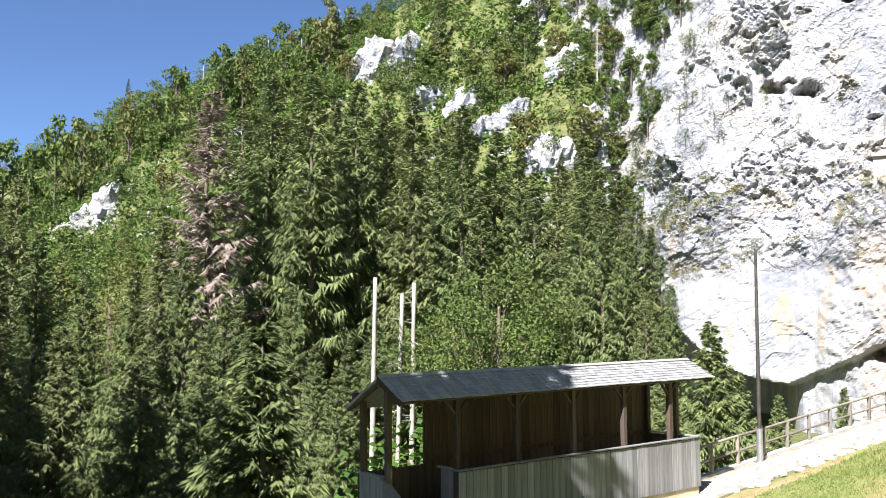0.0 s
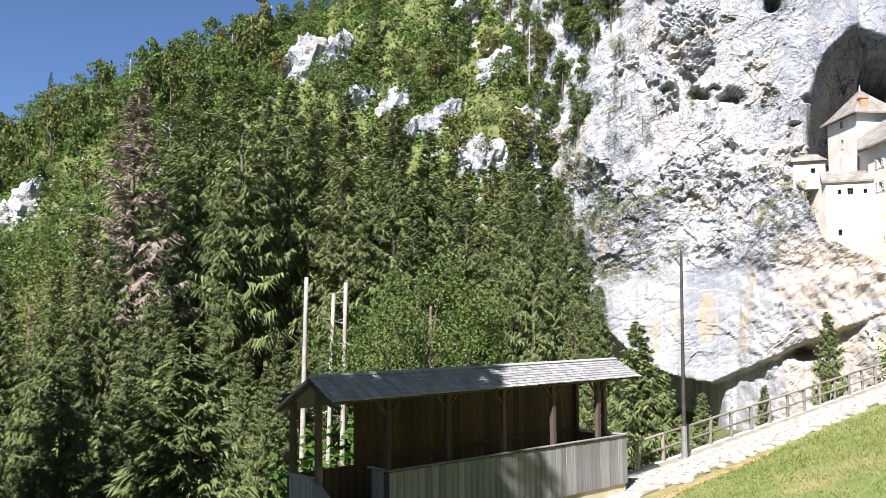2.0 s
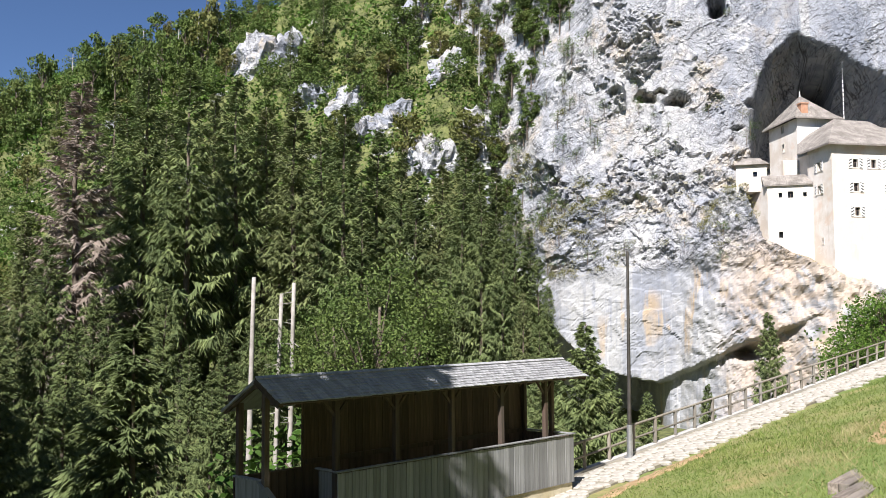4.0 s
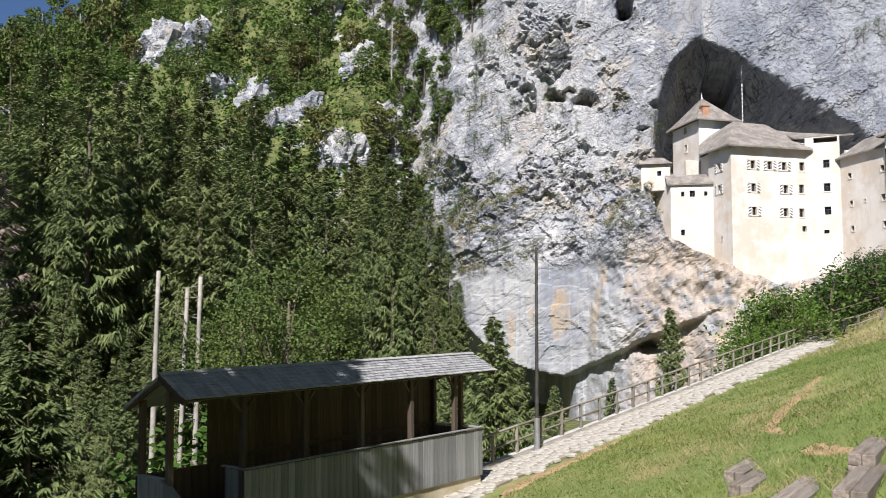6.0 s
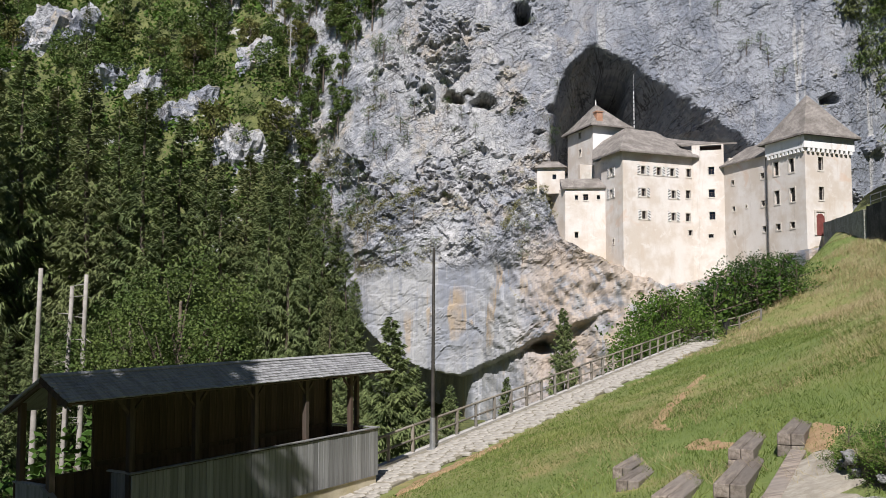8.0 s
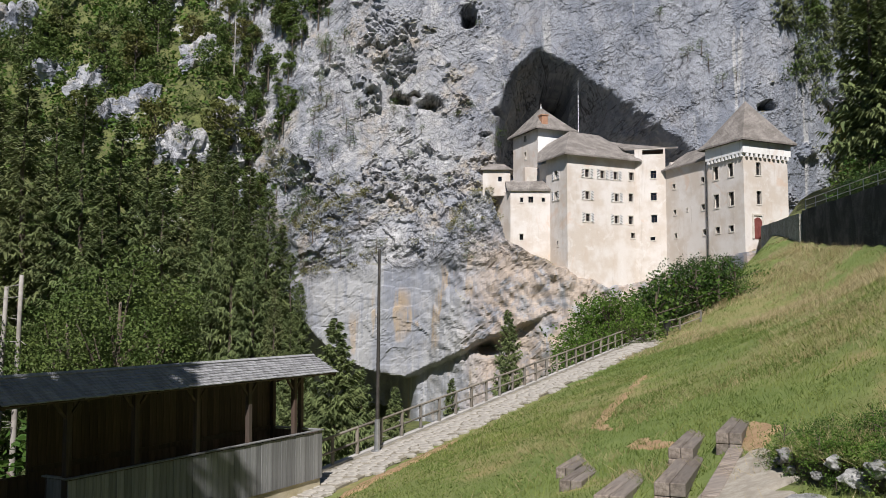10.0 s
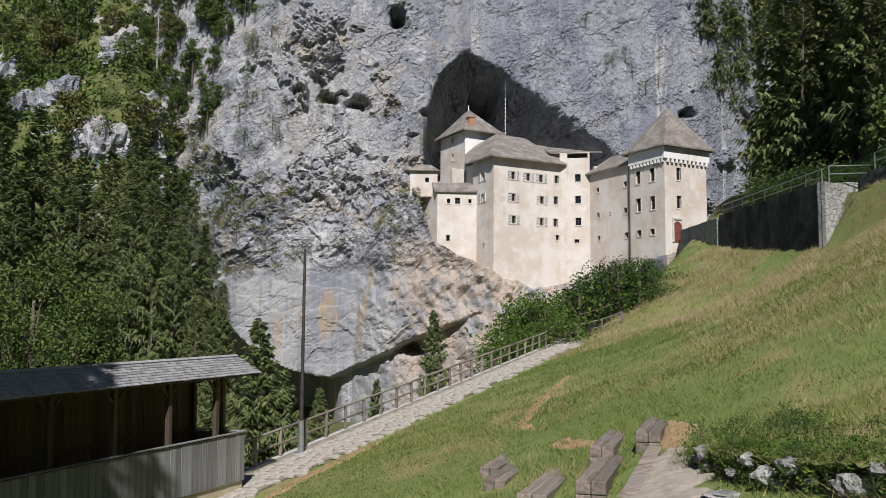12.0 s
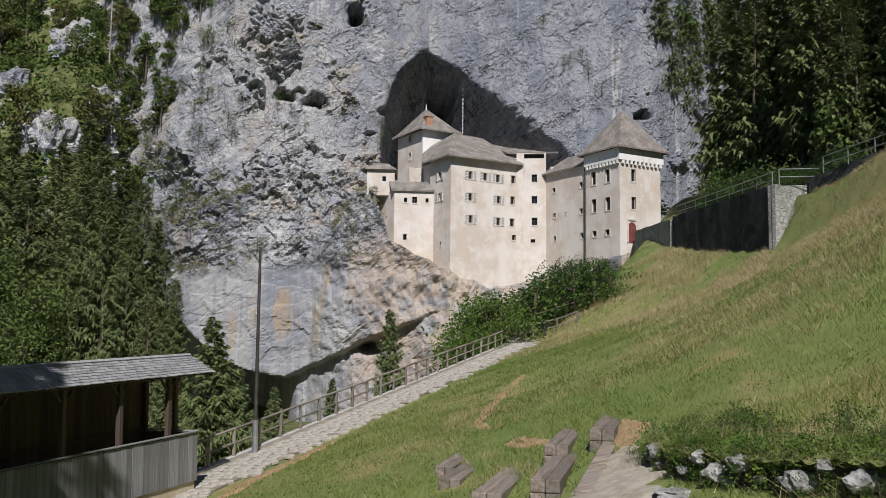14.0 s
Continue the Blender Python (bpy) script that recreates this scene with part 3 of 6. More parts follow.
def spruce_crown(rng, height, radius, bare, whorl=0.46, per=8, twigs=46, thin=1.0):
    """Faces of a spruce's needled twigs: drooping boughs in whorls, each a comb of slender blades."""
    out = []
    h = height * bare
    while h < height - 0.15:
        rel = (h - height * bare) / (height * (1 - bare))
        for _ in range(per):
            if rng.random() > thin:
                continue
            az = rng.uniform(0, 2 * np.pi)
            length = radius * (1.0 - rel) ** 0.8 * rng.uniform(0.4, 1.2) * (0.55 + 0.45 * min(1, rel * 7 + 0.3)) + 0.15
            drop = rng.uniform(0.22, 0.5) * (1 - 0.9 * rel) - 0.35 * rel
            n = max(6, int(twigs * (0.3 + 0.7 * length / radius)))
            t = np.sqrt(rng.uniform(0.02, 1, n))
            z = h + rng.uniform(-0.2, 0.2) - drop * length * t + 0.24 * length * t ** 3
            ax = np.stack([np.cos(az) * length * t, np.sin(az) * length * t, z], -1)
            ang = az + rng.uniform(-1, 1, n) * 1.35
            size = rng.uniform(0.65, 1.3, n) * (0.22 + 0.20 * length * (1.1 - t) ** 0.6)
            hang = rng.uniform(0.35, 1.9, n) * (1 - 0.8 * rel)
            tip = ax + np.stack([np.cos(ang) * size, np.sin(ang) * size, -size * hang], -1)
            wide = (0.036 + 0.055 * size) * (1.0 if twigs > 30 else 2.4)
            cross = np.stack([-np.sin(ang) * wide, np.cos(ang) * wide, rng.uniform(-0.05, 0.05, n)], -1)
            out.append(np.stack([ax + cross, tip, ax - cross], 1))
        h += whorl * rng.uniform(0.75, 1.25) * (1 - 0.45 * rel)
    return np.concatenate(out)


def make_spruce(name, label, seed, height, radius, bare, leaf=None, thin=1.0, per=8, twigs=46, stubs=20, category="tree"):
    rng = np.random.default_rng(seed)
    tree = thing(name, label, category)
    zs = np.linspace(-1.5, height, 9)
    path = [(0.12 * math.sin(z * 0.4 + seed), 0.12 * math.cos(z * 0.31 + seed), z) for z in zs]
    vs, fs = tapered(path, [0.011 * height * (1 - max(0, z) / height) ** 0.85 + 0.02 for z in zs])
    for _ in range(stubs):
        z = rng.uniform(0.12, max(0.2, bare + 0.1)) * height
        az, ln = rng.uniform(0, 6.28), rng.uniform(0.4, 1.5)
        limb(vs, fs, (0, 0, z), (math.cos(az) * ln, math.sin(az) * ln, z - 0.3 * ln), 0.035, 0.01, 4)
    child("trunk", mesh_of("trunk", vs, fs, BARK, True), tree)
    child("crown", tri_mesh("crown", spruce_crown(rng, height, radius, bare, per=per, twigs=twigs, thin=thin), leaf or SPRUCE), tree)
    return tree


def clump_faces(rng, centres, radii, count, size, flat=0.5):
    """Leaf faces in ragged clumps: more on the outside of each, lying mostly flat."""
    out = []
    for c, r in zip(centres, radii):
        n = max(6, int(count * r * r))
        d = rng.normal(size=(n, 3))
        d /= np.linalg.norm(d, axis=1)[:, None]
        rad = r * rng.uniform(0.35, 1.0, n) ** 0.6
        p = c + d * rad[:, None] * np.array([1, 1, 0.72])
        nrm = rng.normal(size=(n, 3)) + np.array([0, 0, 1.4 * flat]) + d * 0.8
        nrm /= np.linalg.norm(nrm, axis=1)[:, None]
        u = np.cross(nrm, rng.normal(size=(n, 3)))
        u /= np.linalg.norm(u, axis=1)[:, None]
        v = np.cross(nrm, u)
        s = size * rng.uniform(0.6, 1.25, n)[:, None]
        out.append(np.stack([p - u * s, p + v * s * 0.55 - nrm * s * 0.15, p + u * s, p - v * s * 0.55 - nrm * s * 0.15], 1))
    return np.concatenate(out)


def make_broadleaf(name, label, seed, height, radius, clumps=38, count=34, size=0.24, leaf=None, base=0.28, category="tree"):
    rng = np.random.default_rng(seed)
    tree = thing(name, label, category)
    zs = np.linspace(-1.0, height * 0.8, 6)
    lean = rng.uniform(-0.05, 0.05, 2)
    vs, fs = tapered([(lean[0] * z, lean[1] * z, z) for z in zs], [0.018 * height * (1 - max(0, z) / height) + 0.02 for z in zs])
    centres, radii = [], []
    for i in range(clumps):
        rel = rng.uniform(0, 1)
        z = height * (base + (1 - base) * rel * 0.93)
        reach = radius * math.sin(math.pi * (0.22 + 0.72 * rel)) ** 0.7 * rng.uniform(0.25, 1.0)
        az = rng.uniform(0, 6.28)
        c = np.array([lean[0] * z + math.cos(az) * reach, lean[1] * z + math.sin(az) * reach, z])
        centres.append(c)
        radii.append(radius * rng.uniform(0.22, 0.42))
        if i % 2 == 0:
            z0 = z * rng.uniform(0.55, 0.75)
            limb(vs, fs, (lean[0] * z0, lean[1] * z0, z0), c, 0.008 * height, 0.02)
    child("trunk", mesh_of("trunk", vs, fs, BARK, True), tree)
    child("crown", tri_mesh("crown", clump_faces(rng, centres, radii, count, size), leaf or BEECH), tree)
    return tree


def bearing(az, dist):
    return dist * math.sin(radians(az)), dist * math.cos(radians(az))


def stand(proto, x, y, scale, turn=0.0, sink=0.2, wide=1.0, z=None):
    z0 = ground_at(x, y) if z is None else z
    return copy_thing(proto, pose(x, y, z0 - sink, 0, 0, turn) @ Matrix.Diagonal((scale * wide, scale * wide, scale, 1)))


rng = random.Random(5)
PROTO = [make_spruce("spruce", "tall dark green spruce on the valley side", 1, 26, 4.2, 0.14),
         make_spruce("spruce", "tall dark green spruce with bare lower trunk", 2, 26, 3.6, 0.36, thin=0.9),
         make_spruce("spruce", "slender drooping green spruce in dense forest", 3, 26, 3.5, 0.08),
         make_spruce("spruce", "young bushy spruce with light green tips", 4, 12, 2.6, 0.03, per=10, twigs=60, stubs=0)]
LIGHT = [make_spruce("spruce", "dark green spruce on the steep bank", 8, 26, 4.2, 0.12, per=6, twigs=20, stubs=6),
         make_spruce("spruce", "slim dark green spruce on the ridge", 9, 26, 3.6, 0.2, per=6, twigs=20, stubs=6)]
DEADTREE = make_spruce("dead_spruce", "dead brown spruce with dry hanging twigs", 6, 26, 3.4, 0.2, DEAD, thin=0.75)
BROAD = [make_broadleaf("beech_tree", "leafy green broadleaf tree on the rocky hillside", 11, 12, 4.2, clumps=46, count=210, size=0.085),
         make_broadleaf("beech_tree", "round leafy tree with yellowing crown", 12, 12, 3.6, clumps=44, count=210, size=0.085),
         make_broadleaf("beech_tree", "ragged leafy tree on the ridge", 13, 12, 3.4, clumps=30, count=80, size=0.15)]
FARWOOD = [make_broadleaf("beech_tree", "leafy green tree on the steep wooded hillside", 14, 12, 4.4, clumps=30, count=27, size=0.38),
           make_broadleaf("beech_tree", "leafy yellow-green tree on the steep wooded hillside", 15, 12, 3.8, clumps=28, count=28, size=0.37),
           make_broadleaf("beech_tree", "tall leafy tree on the steep wooded hillside", 16, 12, 3.2, clumps=28, count=30, size=0.36, base=0.2)]
SHADE = make_broadleaf("beech_tree", "tall leafy tree standing behind the viewpoint", 17, 12, 3.2, clumps=54, count=80, size=0.2, base=0.5)
SHRUB = [make_broadleaf("shrub", "green leafy shrub on limestone", 21, 3.0, 2.0, clumps=16, count=80, size=0.10, leaf=BUSH, base=0.1, category="shrub"),
         make_broadleaf("shrub", "low olive shrub clinging to rock", 22, 2.4, 2.0, clumps=12, count=70, size=0.10, leaf=BEECH, base=0.1, category="shrub")]

HEDGE = make_broadleaf("shrub", "dense dark green bush below the castle wall", 23, 3.0, 2.0, clumps=40, count=190, size=0.06, leaf=DARKLEAF, base=0.05, category="shrub")
IVY = make_broadleaf("shrub", "bright green leafy bush at the foot of the rock", 24, 3.0, 1.9, clumps=36, count=170, size=0.065, leaf=CLOVER, base=0.05, category="shrub")


def tree_by_top(proto, native, az, dist, el, wide=1.0, turn=None):
    """Stands a tree whose top shows at that elevation from the viewpoint."""
    x, y = bearing(az, dist)
    g = ground_at(x, y)
    h = dist * math.tan(radians(el)) - g
    return stand(proto, x, y, h / native, rng.uniform(0, 360) if turn is None else turn, wide=wide)
for p in PROTO + LIGHT + [DEADTREE] + BROAD + FARWOOD + SHRUB + [SHADE, HEDGE, IVY]:      # the first of each kind stands in the wood too
    p.location = (0, 0, 0)
X, Y = bearing(-33, 96)
for i, p in enumerate(PROTO + LIGHT + [DEADTREE] + BROAD + FARWOOD + SHRUB + [SHADE, HEDGE, IVY]):
    px, py = X - 7 * i, Y + 4 * (i % 3)
    p.matrix_basis = pose(px, py, ground_at(px, py) - 0.2)

# the tall spruces of the valley side: azimuth, distance, top, kind, width
for az, dist, el, k, wide in ((-11.1, 90, 16.3, 0, 1.0), (-8.5, 86, 16.3, 1, 1.05), (-5.6, 92, 16.0, 1, 1.0), (-1.9, 88, 15.4, 2, 1.1), (1.3, 86, 14.8, 2, 1.05),
                              (3.5, 90, 13.3, 2, 1.1), (6.0, 88, 10.7, 2, 1.1), (9.1, 92, 12.8, 0, 1.0), (-3.7, 96, 14.4, 0, 1.0)):
    tree_by_top(PROTO[k], 26, az, dist, el, wide)
for az, dist, el, k, wide in ((-7.0, 98, 15.0, 0, 1.0),
                              (-0.2, 97, 13.4, 0, 1.0), (5.0, 99, 12.0, 0, 1.1), (7.6, 98, 11.2, 0, 1.1), (12.1, 90, 6.2, 1, 0.8), (10.8, 84, 8.0, 2, 1.0),
                              (13.2, 84, 4.0, 2, 1.1), (8.3, 80, 7.5, 2, 1.1), (-13.0, 95, 14.0, 1, 1.0), (2.4, 80, 9.0, 2, 1.2), (-9.8, 100, 13.8, 0, 1.0)):
    tree_by_top(PROTO[k], 26, az, dist, el, wide)
for az, dist, el, k, wide in ((-16.3, 66, 5.9, 0, 1.0), (-19.1, 64, 3.9, 0, 1.1), (-21.9, 66, 3.8, 0, 1.1), (-24.5, 68, 6.0, 0, 1.1), (-17.6, 80, 7.0, 2, 1.0),
                              (-13.6, 60, 2.4, 0, 1.1), (-23.0, 52, 0.5, 0, 1.2), (-18.5, 50, -0.8, 0, 1.3), (-26.5, 56, 3.0, 0, 1.2), (-15.0, 52, -0.5, 0, 1.2),
                              (-8.0, 64, -0.5, 0, 1.1), (-5.8, 70, 0.0, 2, 1.2), (-25.8, 90, 9.0, 0, 1.0), (-27.5, 80, 10.0, 0, 1.0),
                              (0.6, 70, -0.5, 2, 1.3), (-2.6, 80, 1.0, 0, 1.2), (6.8, 74, 3.5, 2, 1.2), (14.5, 78, 1.5, 0, 1.0), (11.4, 70, 0.0, 0, 1.2),
                              (-6.6, 60, -2.0, 0, 1.1), (-4.3, 74, 1.5, 0, 1.1), (-9.6, 72, 3.0, 1, 1.1), (-12.8, 74, 2.5, 0, 1.1), (-14.5, 70, 1.0, 0, 1.0),
                              (11.6, 70, 7.0, 0, 0.9), (12.9, 67, 3.0, 2, 0.9), (13.9, 64, 1.6, 0, 0.9), (10.2, 73, 9.2, 1, 0.9), (9.0, 76, 10.2, 2, 0.9)):
    tree_by_top(PROTO[k], 26, az, dist, el, wide)
for az, dist, el, k, wide in ((11.2, 86, 10.6, 2, 1.0), (12.4, 82, 9.2, 0, 0.9), (13.3, 85, 7.0, 2, 0.9), (13.9, 80, 5.2, 1, 0.9), (14.5, 78, 3.4, 0, 0.8), (10.0, 84, 11.4, 0, 1.0)):
    tree_by_top(PROTO[k], 26, az, dist, el, wide)
tree_by_top(DEADTREE, 26, -14.9, 84, 15.2, 1.3)
# young spruces near the path
for az, dist, el, wide in ((-11.3, 44, 0.8, 1.25), (16.8, 46, 1.1, 0.95), (20.6, 42, -3.1, 0.9), (27.8, 62, 1.7, 0.8), (24.2, 50, -2.6, 0.8), (18.3, 60, -2.0, 1.0), (14.2, 50, -3.0, 1.0)):
    tree_by_top(PROTO[3], 12, az, dist, el, wide)
# unseen spruces left of the view, added to shade the lower valley trees
for az, dist, el, k, wide in ((-36, 38, 27, 0, 1.1), (-40, 46, 25, 0, 1.1), (-45, 38, 30, 0, 1.1), (-37, 58, 20, 0, 1.1), (-50, 44, 27, 0, 1.1), (-34, 72, 15, 0, 1.1), (-53, 34, 32, 1, 1.1), (-58, 42, 28, 0, 1.1), (-42, 62, 20, 1, 1.1), (-46, 54, 24, 0, 1.1), (-42, 30, 34, 0, 1.0)):
    tree_by_top(LIGHT[k], 26, az, dist, el, wide)
# broadleaf trees among them
for az, dist, el, k in ((3.4, 72, 5.2, 0), (1.0, 74, 3.5, 1), (5.6, 70, 2.6, 0), (-24, 76, 2.0, 0), (-20, 84, 5.0, 1)):
    tree_by_top(BROAD[k], 12, az, dist, el)
for az, dist, el in ((-2.5, 50, -6.5), (-0.5, 58, -5.0), (2.0, 62, -4.0)):
    tree_by_top(SHRUB[0], 3.0, az, dist, el, 1.2)

# the wooded far hillside: the nearer trees one by one, the rest as one wood
count = 0
while count < 140:
    a, b = rng.uniform(-150, -26), rng.uniform(-26, 88)
    if a > -46 and b < 2 + (a + 46) * 1.1:
        continue
    x, y = CLIFF0[0] + a * E[0] - b * N[0], CLIFF0[1] + a * E[1] - b * N[1]
    if noise.noise(Vector((x / 11, y / 11, 3))) > 0.28 and rng.random() < 0.85:
        continue
    stand(FARWOOD[rng.randrange(3)], x, y, rng.uniform(0.5, 0.95), rng.uniform(0, 360))
    count += 1
for _ in range(28):
    a, b = rng.uniform(-190, -40), rng.uniform(20, 90)
    x, y = CLIFF0[0] + a * E[0] - b * N[0], CLIFF0[1] + a * E[1] - b * N[1]
    stand(LIGHT[rng.randrange(2)], x, y, rng.uniform(0.35, 0.6), rng.uniform(0, 360))
wood = []
nrng = np.random.default_rng(77)
leafy = [next(c for c in t.children if c.name.startswith("crown")).data for t in FARWOOD]
crowns = [np.empty(len(me.vertices) * 3, np.float32) for me in leafy]
for arr, me in zip(crowns, leafy):
    me.vertices.foreach_get("co", arr)
crowns = [c.reshape(-1, 4, 3) for c in crowns]
while len(wood) < 900:
    a, b = nrng.uniform(-230, -26), nrng.uniform(-28, 95)
    if a > -46 and b < 2 + (a + 46) * 1.1:
        continue
    x, y = CLIFF0[0] + a * E[0] - b * N[0], CLIFF0[1] + a * E[1] - b * N[1]
    if noise.noise(Vector((x / 11, y / 11, 3))) > 0.42 and nrng.random() < 0.6:
        continue
    k = nrng.uniform(0.3, 0.85)
    t = nrng.uniform(0, 6.28)
    c, s = math.cos(t), math.sin(t)
    rot = np.array([[c, s, 0], [-s, c, 0], [0, 0, 1]]) * k
    crown = crowns[nrng.integers(3)]
    crown = crown[::3]
    wood.append(crown @ rot + np.array([x, y, ground_at(x, y) - 1.2 * k]))
tagged(new("far_wood", tri_mesh("far_wood", np.concatenate(wood), BEECH)), "dense green broadleaf wood and scrub on the far hillside", "wood", kind="stuff")
# wood on the bank above the castle road; unseen trees right of the view are added to shade it
for i in range(140):
    s, w = rng.uniform(-25, 62), rng.uniform(6, 75)
    q = w - float(wall_w(s))
    if q < 9:
        continue
    x, y = PATH0[0] + s * U[0] + w * W[0], PATH0[1] + s * U[1] + w * W[1]
    if rng.random() < 0.08:
        stand(FARWOOD[rng.randrange(3)], x, y, rng.uniform(0.8, 1.3), rng.uniform(0, 360))
    else:
        stand(LIGHT[rng.randrange(2)], x, y, rng.uniform(0.7, 1.05), rng.uniform(0, 360))
# trees behind the viewpoint whose shade lies on the stand
for x, y, k, s in ((-11.0, 6.4, 20, 2.3), (-14.2, 4.6, 130, 2.3), (-18.0, 4.2, 80, 2.3)):
    stand(SHADE, x, y, s, k)


def on_cliff(a, z, out=0.0):
    d = float(cliff_shape(np.array([a]), np.array([z]))[0]) + out
    return CLIFF0[0] + a * E[0] + d * N[0], CLIFF0[1] + a * E[1] + d * N[1], z


# shrubs that cling to the face
for a, z, k in ((-17.3, 36, 0.9), (-22, 33, 0.9), (-28, 28, 1.0), (-25, 22, 1.1), (-33, 22, 1.3), (-30, 17, 1.0), (-24, 11, 0.8), (-7.5, 32, 0.6), (-1, 36.2, 0.6), (-15, 22, 0.6),
                (-2, 29, 0.8), (-11, 13, 0.7), (-19, 12.5, 0.8), (-6, 14, 0.7), (-27, 34, 0.9), (28, 42, 0.9), (33, 38, 0.8), (22, 47, 0.8), (-30, 10, 1.0), (-13, 30, 0.5)):
    x, y, z = on_cliff(a, z, 0.2)
    stand(SHRUB[int(a) % 2], x, y, k * 0.75, a * 50, z=z, sink=0.4)
for _ in range(70):
    a, z = rng.uniform(-38, -4), rng.uniform(9, 44)
    if rng.random() < (a + 38) / 45:
        continue
    x, y, z = on_cliff(a, z, 0.1)
    stand(SHRUB[rng.randrange(2)], x, y, rng.uniform(0.2, 0.55) if a > -22 else rng.uniform(0.35, 0.95), rng.uniform(0, 360), z=z)
x, y, z = on_cliff(1.6, 35.2, 0.2)
stand(SHRUB[0], x, y, 0.55, 40, z=z, sink=0.3)
for a, z, k in ((-4.6, 45.6, 0.45), (26, 41, 0.8), (29, 39.5, 0.9), (31, 37, 0.7), (-3, 31, 0.5), (-2.6, 27.5, 0.6), (-9, 22, 0.5), (-17, 19, 0.6), (-21.5, 16.5, 0.8), (-31, 16, 1.2), (-28, 14, 1.1), (-33, 13, 1.2), (-29.5, 19.5, 0.9), (-26, 26, 0.7), (-23, 29, 0.6)):
    x, y, z = on_cliff(a, z, 0.15)
    stand(SHRUB[1], x, y, k, a * 70, z=z, sink=0.3)
# dark bushes below the castle wall
for az, dist, el in ((38.2, 66, 4.5), (39.6, 66, 5.0), (40.8, 66, 5.2), (41.8, 66, 5.0), (37.0, 64, 3.7), (35.6, 62, 2.4), (34.0, 64, 3.1), (36.3, 60, 1.9), (38.9, 69, 4.4), (37.7, 69, 3.6)):
    tree_by_top(SHRUB[int(az * 10) % 2], 3.0, az, dist, el, 1.1)
for az, dist, el in ((38.4, 67, 4.7), (39.3, 67, 5.0), (40.2, 67, 5.1), (41.0, 67, 5.1), (41.7, 67, 4.9), (37.5, 66, 3.6), (36.7, 66, 2.9)):
    tree_by_top(HEDGE, 3.0, az, dist, el, 0.8)
for az, dist, el in ((33.4, 60, 1.9), (34.1, 60, 3.2), (34.9, 60, 2.8), (33.7, 58, 1.0), (32.4, 57, 0.4)):
    tree_by_top(IVY, 3.0, az, dist, el, 0.9)
# dark bushes added on the road terrace, standing in for tree shade
for i in range(22):
    s = 37 + 0.85 * i
    w = float(wall_w(s)) + rng.uniform(2.5, 6.5)
    stand(HEDGE, PATH0[0] + s * U[0] + w * W[0], PATH0[1] + s * U[1] + w * W[1], rng.uniform(0.5, 1.0), rng.uniform(0, 360), wide=1.2)
# trees and shrubs on the broken rock right of the castle
for _ in range(110):
    a, z = rng.uniform(39, 66), rng.uniform(6, 50)
    if a < 47 - 7 * float(smooth(z, 30, 36)):
        continue
    x, y, z = on_cliff(a, z, -0.5)
    if rng.random() < 0.65:
        stand(LIGHT[rng.randrange(2)], x, y, rng.uniform(0.4, 0.7), rng.uniform(0, 360), z=z, sink=1.0)
    elif rng.random() < 0.6:
        stand(FARWOOD[rng.randrange(3)], x, y, rng.uniform(0.6, 1.05), rng.uniform(0, 360), z=z, sink=1.5)
    else:
        stand(SHRUB[0], x, y, rng.uniform(0.8, 1.6), rng.uniform(0, 360), z=z, sink=0.5)
# bushes below the castle and along the end of the path
for s, w, k, m in ((36, -2.5, 0, 1.0), (38.5, -3.5, 0, 1.2), (41, -3, 0, 1.3), (40, -6, 1, 1.2), (44, -2.0, 0, 1.3), (47, -1.5, 0, 1.3), (50, -1.0, 0, 1.4), (54, -1.0, 0, 1.4),
                   (58, -1.5, 0, 1.4), (62, -1.5, 0, 1.3), (66, -1.0, 0, 1.2), (33, -2.5, 1, 0.8), (30, -2.2, 0, 0.7), (26.5, -2.0, 0, 0.6), (35, -5, 0, 1.2), (45, -6, 0, 1.4), (52, -5, 0, 1.5), (60, -5, 0, 1.5)):
    x, y = PATH0[0] + s * U[0] + w * W[0], PATH0[1] + s * U[1] + w * W[1]
    stand(SHRUB[k], x, y, m * 1.3, s * 37, wide=1.15)
# bare dead trunks
for az, dist, el, lean, stubs in ((-4.3, 68, 3.6, 0.0, 0), (-2.7, 72, 2.6, 0.01, 14), (-1.8, 71, 3.3, 0.0, 18)):
    x, y = bearing(az, dist)
    g = ground_at(x, y) - 0.5
    top = dist * math.tan(radians(el))
    snag = thing("snag", "pale barkless dead trunk with broken branch stubs", "tree")
    vs, fs = tapered([(x + lean * (z - g), y, z) for z in np.linspace(g, top, 7)], np.linspace(0.26, 0.15, 7))
    child("trunk", mesh_of("trunk", vs, fs, PALE_BARK, True), snag)
    for i in range(stubs):
        z = top - (top - g) * rng.uniform(0.0, 0.6)
        t = rng.uniform(0, 6.28)
        ln = rng.uniform(0.5, 1.4)
        vs, fs = [], []
        limb(vs, fs, (x, y, z), (x + math.cos(t) * ln, y + math.sin(t) * ln, z + rng.uniform(-0.4, 0.2)), 0.05, 0.015)
        child("branch", mesh_of("branch", vs, fs, PALE_BARK), snag)


